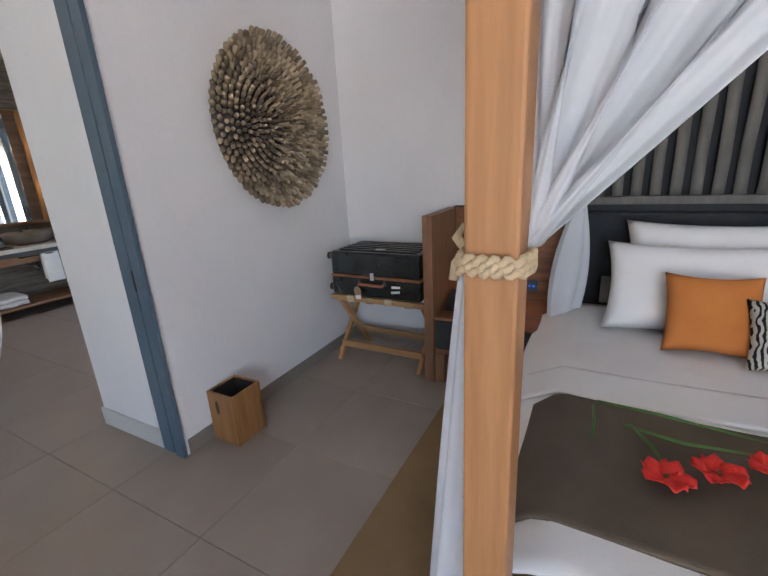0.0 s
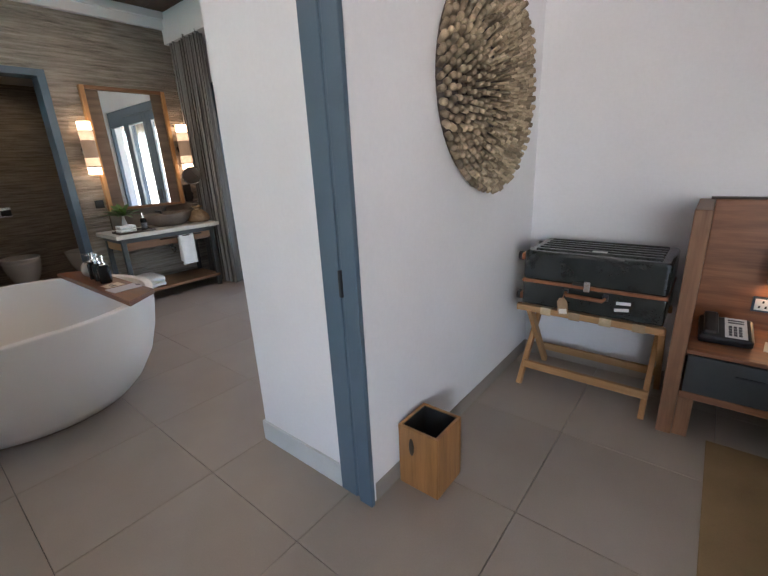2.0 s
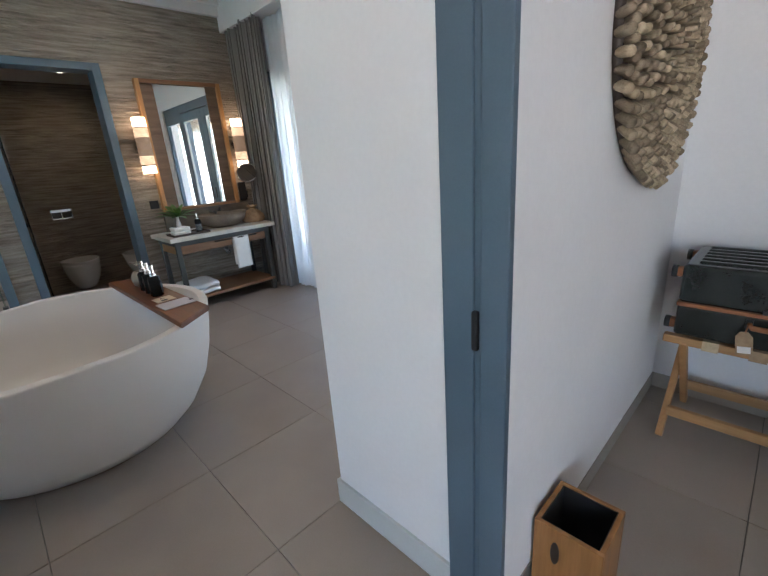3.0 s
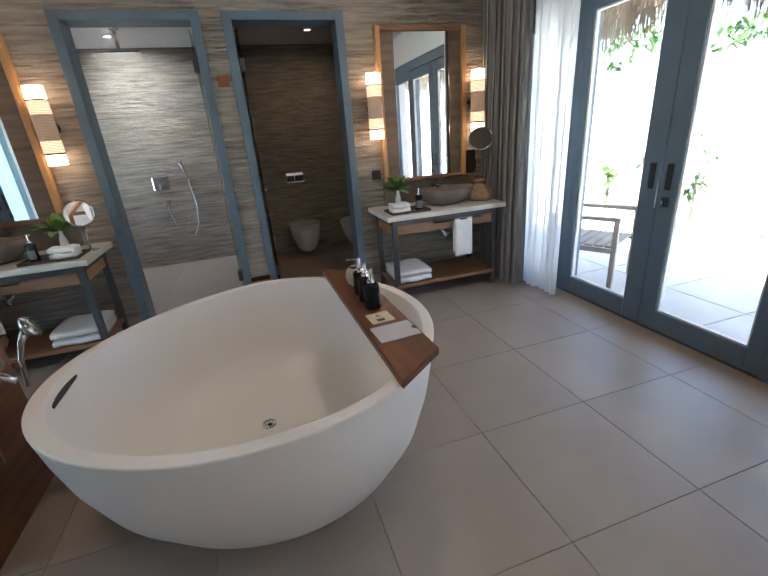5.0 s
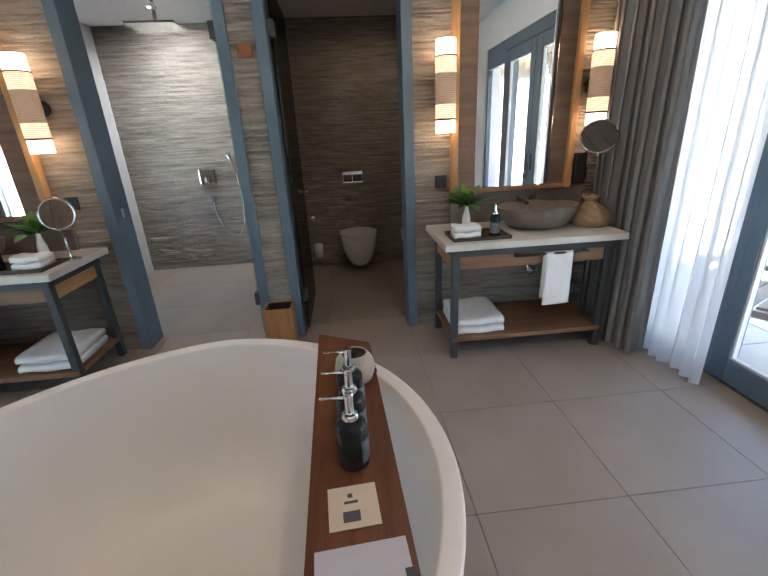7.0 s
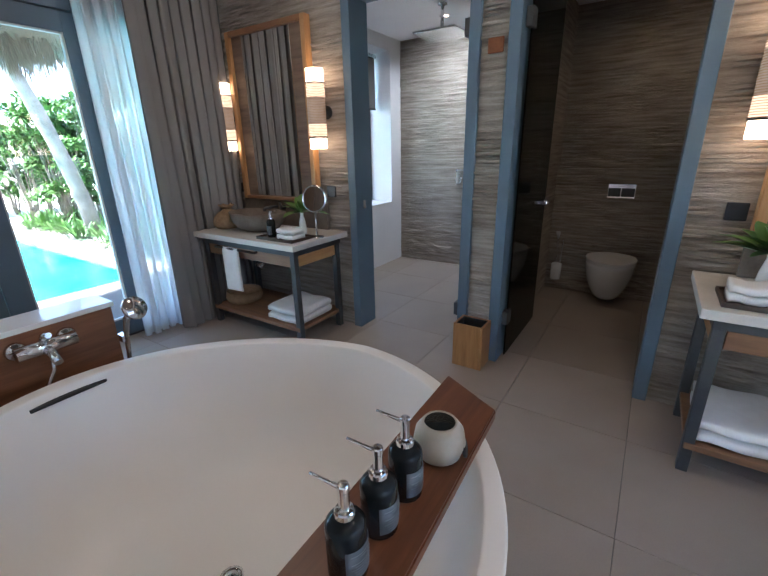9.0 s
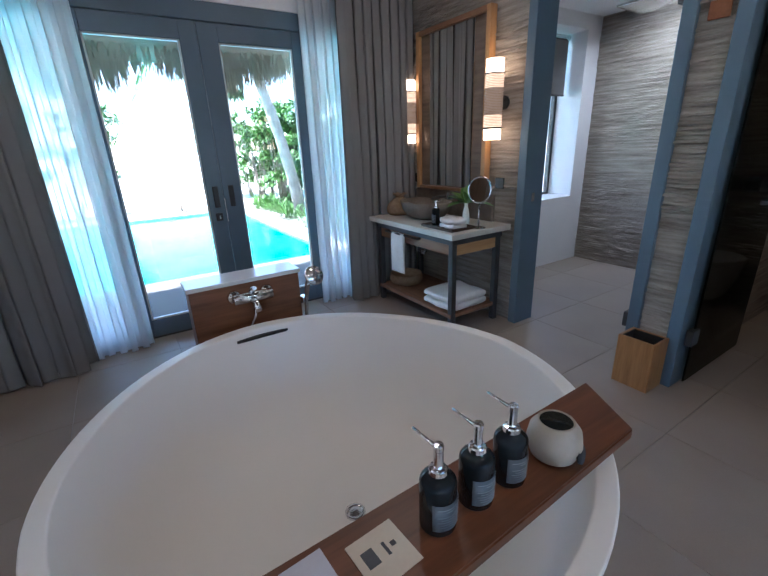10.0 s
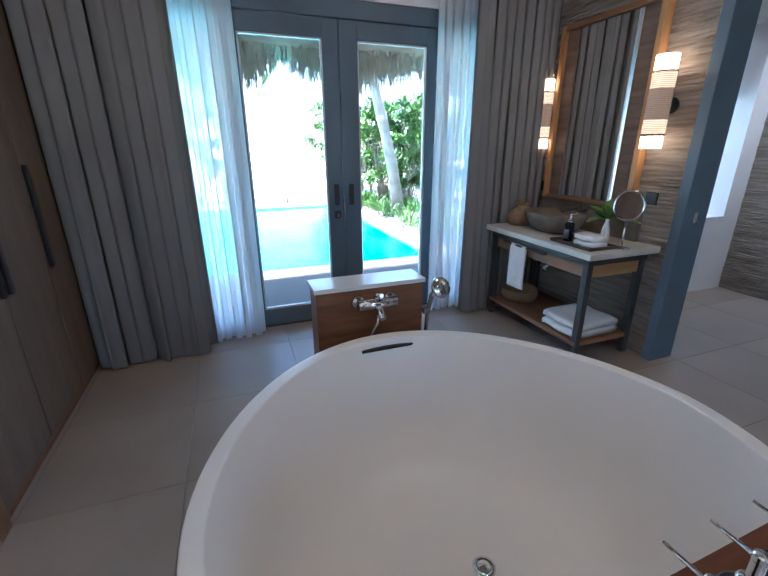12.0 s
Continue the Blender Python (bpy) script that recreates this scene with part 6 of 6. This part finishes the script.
_t = _n.new("ShaderNodeTexCoord")
_l.new(_t.outputs["Object"], _w.inputs["Vector"])
_l.new(_w.outputs[0], _r.inputs[0])
_l.new(_r.outputs[0], _p.inputs["Base Color"])
pillow("cushion", 0.68, 2.0, 0.69, 0.165, 0.14, 0.06, -32, zb, "small black and cream patterned cushion", "cushion")

# hibiscus flowers with stems
for k, (fx, fy, tw) in enumerate(((0.19, 1.15, 0), (0.305, 1.215, 0.5), (0.43, 1.28, 0.9))):
    fl = thing("hibiscus_flower", (fx, fy, 0.585), "red hibiscus flower laid on the bed runner", "flower", "hibiscus flowers")
    for q in range(5):
        a = tw + q * 2 * math.pi / 5
        def petal(u, v, a=a, q=q):
            w = (v - 0.5) * 2
            ln = 0.058 * u
            wd = 0.027 * math.sin(math.pi * (0.10 + 0.68 * u)) * w * (1 + 0.06 * math.sin(19 * u))
            z = 0.59 + 0.030 * u ** 0.8 - 0.012 * u ** 4 + 0.007 * math.sin(7 * v + 5 * u + q) * u
            return (fx + math.cos(a) * ln - math.sin(a) * wd, fy + math.sin(a) * ln + math.cos(a) * wd, z + 0.001 * q)
        part("petal", sheet(petal, 8, 8, 0.0015), M["red"], fl)
    part("throat", lathe([(0, 0.598), (0.009, 0.602), (0.006, 0.607), (0, 0.606)], 10, (fx, fy, 0)), M["leather"], fl, "dark red throat")
    part("stamen", tube([(fx, fy, 0.594), (fx + 0.012, fy - 0.014, 0.625), (fx + 0.02, fy - 0.025, 0.64)], [0.004, 0.003, 0.005], 8), M["red"], fl, "long red stamen")
for k, pts in enumerate((((0.03, 1.47), (0.2, 1.46), (0.45, 1.42)), ((0.10, 1.36), (0.25, 1.33), (0.5, 1.36)), ((0.02, 1.44), (0.025, 1.33), (0.02, 1.25)), ((0.12, 1.37), (0.17, 1.28), (0.2, 1.2)))):
    solid("grass_sprig", tube([(x, y, 0.589) for x, y in pts], [0.004, 0.005, 0.002], 6), M["stem"], "long green grass sprig laid on the runner", "sprig", "sprigs on the bed")


# bed curtains
def knot_rope(name, px, py, z, r, label):
    t = thing(name, (px, py, z), label, "rope tie", "curtain ties")
    for s in (-1, 0, 1):
        pts = []
        for k in range(97):
            a = 2 * math.pi * k / 96
            q = 1 / max(abs(math.cos(a)), abs(math.sin(a))) ** 0.6
            rr = r * q + 0.003 * math.cos(a * 18 + s * 2.1)
            pts.append((px + rr * math.cos(a), py + rr * math.sin(a), z + s * 0.0085 + 0.004 * math.sin(a * 18 + s * 2.1)))
        part("strand", tube(pts, 0.0062, 7), M["rope"], t)
    part("loop", tube([(px - r, py + 0.01, z + 0.01), (px - r - 0.018, py + 0.015, z + 0.028), (px - r - 0.012, py + 0.028, z + 0.042), (px - r + 0.004, py + 0.026, z + 0.03), (px - r - 0.006, py + 0.018, z + 0.005), (px - r - 0.018, py + 0.01, z - 0.012), (px - r - 0.02, py + 0.006, z - 0.038)], 0.008, 8), M["rope"], t)
    return t


knot_rope("rope_tie", -0.142, 0.70, 1.235, 0.048, "thick braided jute rope round the bed post")
knot_rope("rope_tie", -0.11, 2.60, 1.15, 0.032, "jute rope tie gathering the bed curtain")


def tail(name, px, py, z1, tx, ty, wide, label, seed, puff=0.0):
    def fn(u, v):
        a = 2 * math.pi * u
        f = min(1, (1 - v) * 1.15)
        w = 0.022 + (wide - 0.022) * f ** 0.8 + puff * math.sin(math.pi * min(1, f * 1.25)) + 0.012 * math.sin(a * 6 + seed + 2 * f) * (0.3 + f)
        return (px + (tx - px) * f + w * math.cos(a), py + (ty - py) * f + w * 0.6 * math.sin(a), 0.008 + (z1 - 0.008) * v)
    return solid(name, sheet(fn, 72, 20, 0.002), M["bed_curtain"], label, "curtain", "bed curtains")


tail("bed_curtain_tail", -0.185, 0.745, 1.22, -0.225, 0.79, 0.085, "white voile bed curtain hanging below the rope", 1)
tail("bed_curtain_tail", -0.115, 2.58, 1.14, -0.19, 2.52, 0.06, "white voile bed curtain gathered at the rear post", 2, 0.05)


def swag(name, p, tops, droop, label, seed, n=10):
    """A curtain that spreads from its tie p up to the rail along tops."""
    a, b = Vector(tops[0]), Vector(tops[1])
    def fn(u, v):
        top = a.lerp(b, u)
        base = Vector(p) + Vector((0.02 * math.sin(u * 20), 0.03 * math.cos(u * 20), 0))
        c = base.lerp(top, v)
        f = math.sin(math.pi * v) * (0.35 + 0.65 * u)
        c.z -= droop * f * u
        w = 0.010 * math.sin(2 * math.pi * n * u + seed + 0.8 * math.sin(5 * u)) * (0.2 + v) + 0.003 * math.sin(2 * math.pi * n * 2.3 * u) * (1 - 0.6 * v)
        nrm = (b - a).cross(Vector((0, 0, 1))).normalized()
        return c + nrm * w
    return solid(name, sheet(fn, n * 10, 18, 0.002), M["bed_curtain"], label, "curtain", "bed curtains")


swag("bed_curtain", (-0.105, 0.755, 1.25), ((-0.10, 0.76, 2.36), (0.92, 0.76, 2.36)), 0.03, "white voile curtain swept from the canopy to the front post", 1, 9)
swag("bed_curtain", (-0.11, 2.58, 1.16), ((-0.13, 2.62, 2.36), (-0.13, 1.75, 2.36)), 0.2, "white voile curtain gathered to the rear post", 3, 6)

# ---- floor tiles, last ----
TX, TY, TS = -1.31, 1.446, 0.6
tile_bm = box(-TS / 2 + 0.0012, TS / 2 - 0.0012, -TS / 2 + 0.0012, TS / 2 - 0.0012, -0.011, 0.0, 0.0012, 1)
tile_mesh = bpy.data.meshes.new("floor_tile")
tile_bm.to_mesh(tile_mesh)
tile_bm.free()
tile_mesh.materials.append(M["floor_tile"])
floor_ob = bpy.data.objects["floor"]
for ix in range(-12, 9):
    for iy in range(-9, 4):
        cx, cy = TX + (ix + 0.5) * TS, TY + (iy + 0.5) * TS
        if -8.3 < cx < 3.9 and -3.3 < cy < 3.2 and not (cx < -6.0 and cy < -1.9) and not (XE - 0.35 > cx and (cy > YN + 0.35 or cy < YS - 0.35)):
            t_ob = new("floor_tile", tile_mesh)
            t_ob.parent = floor_ob
            t_ob.location = (cx, cy, 0)
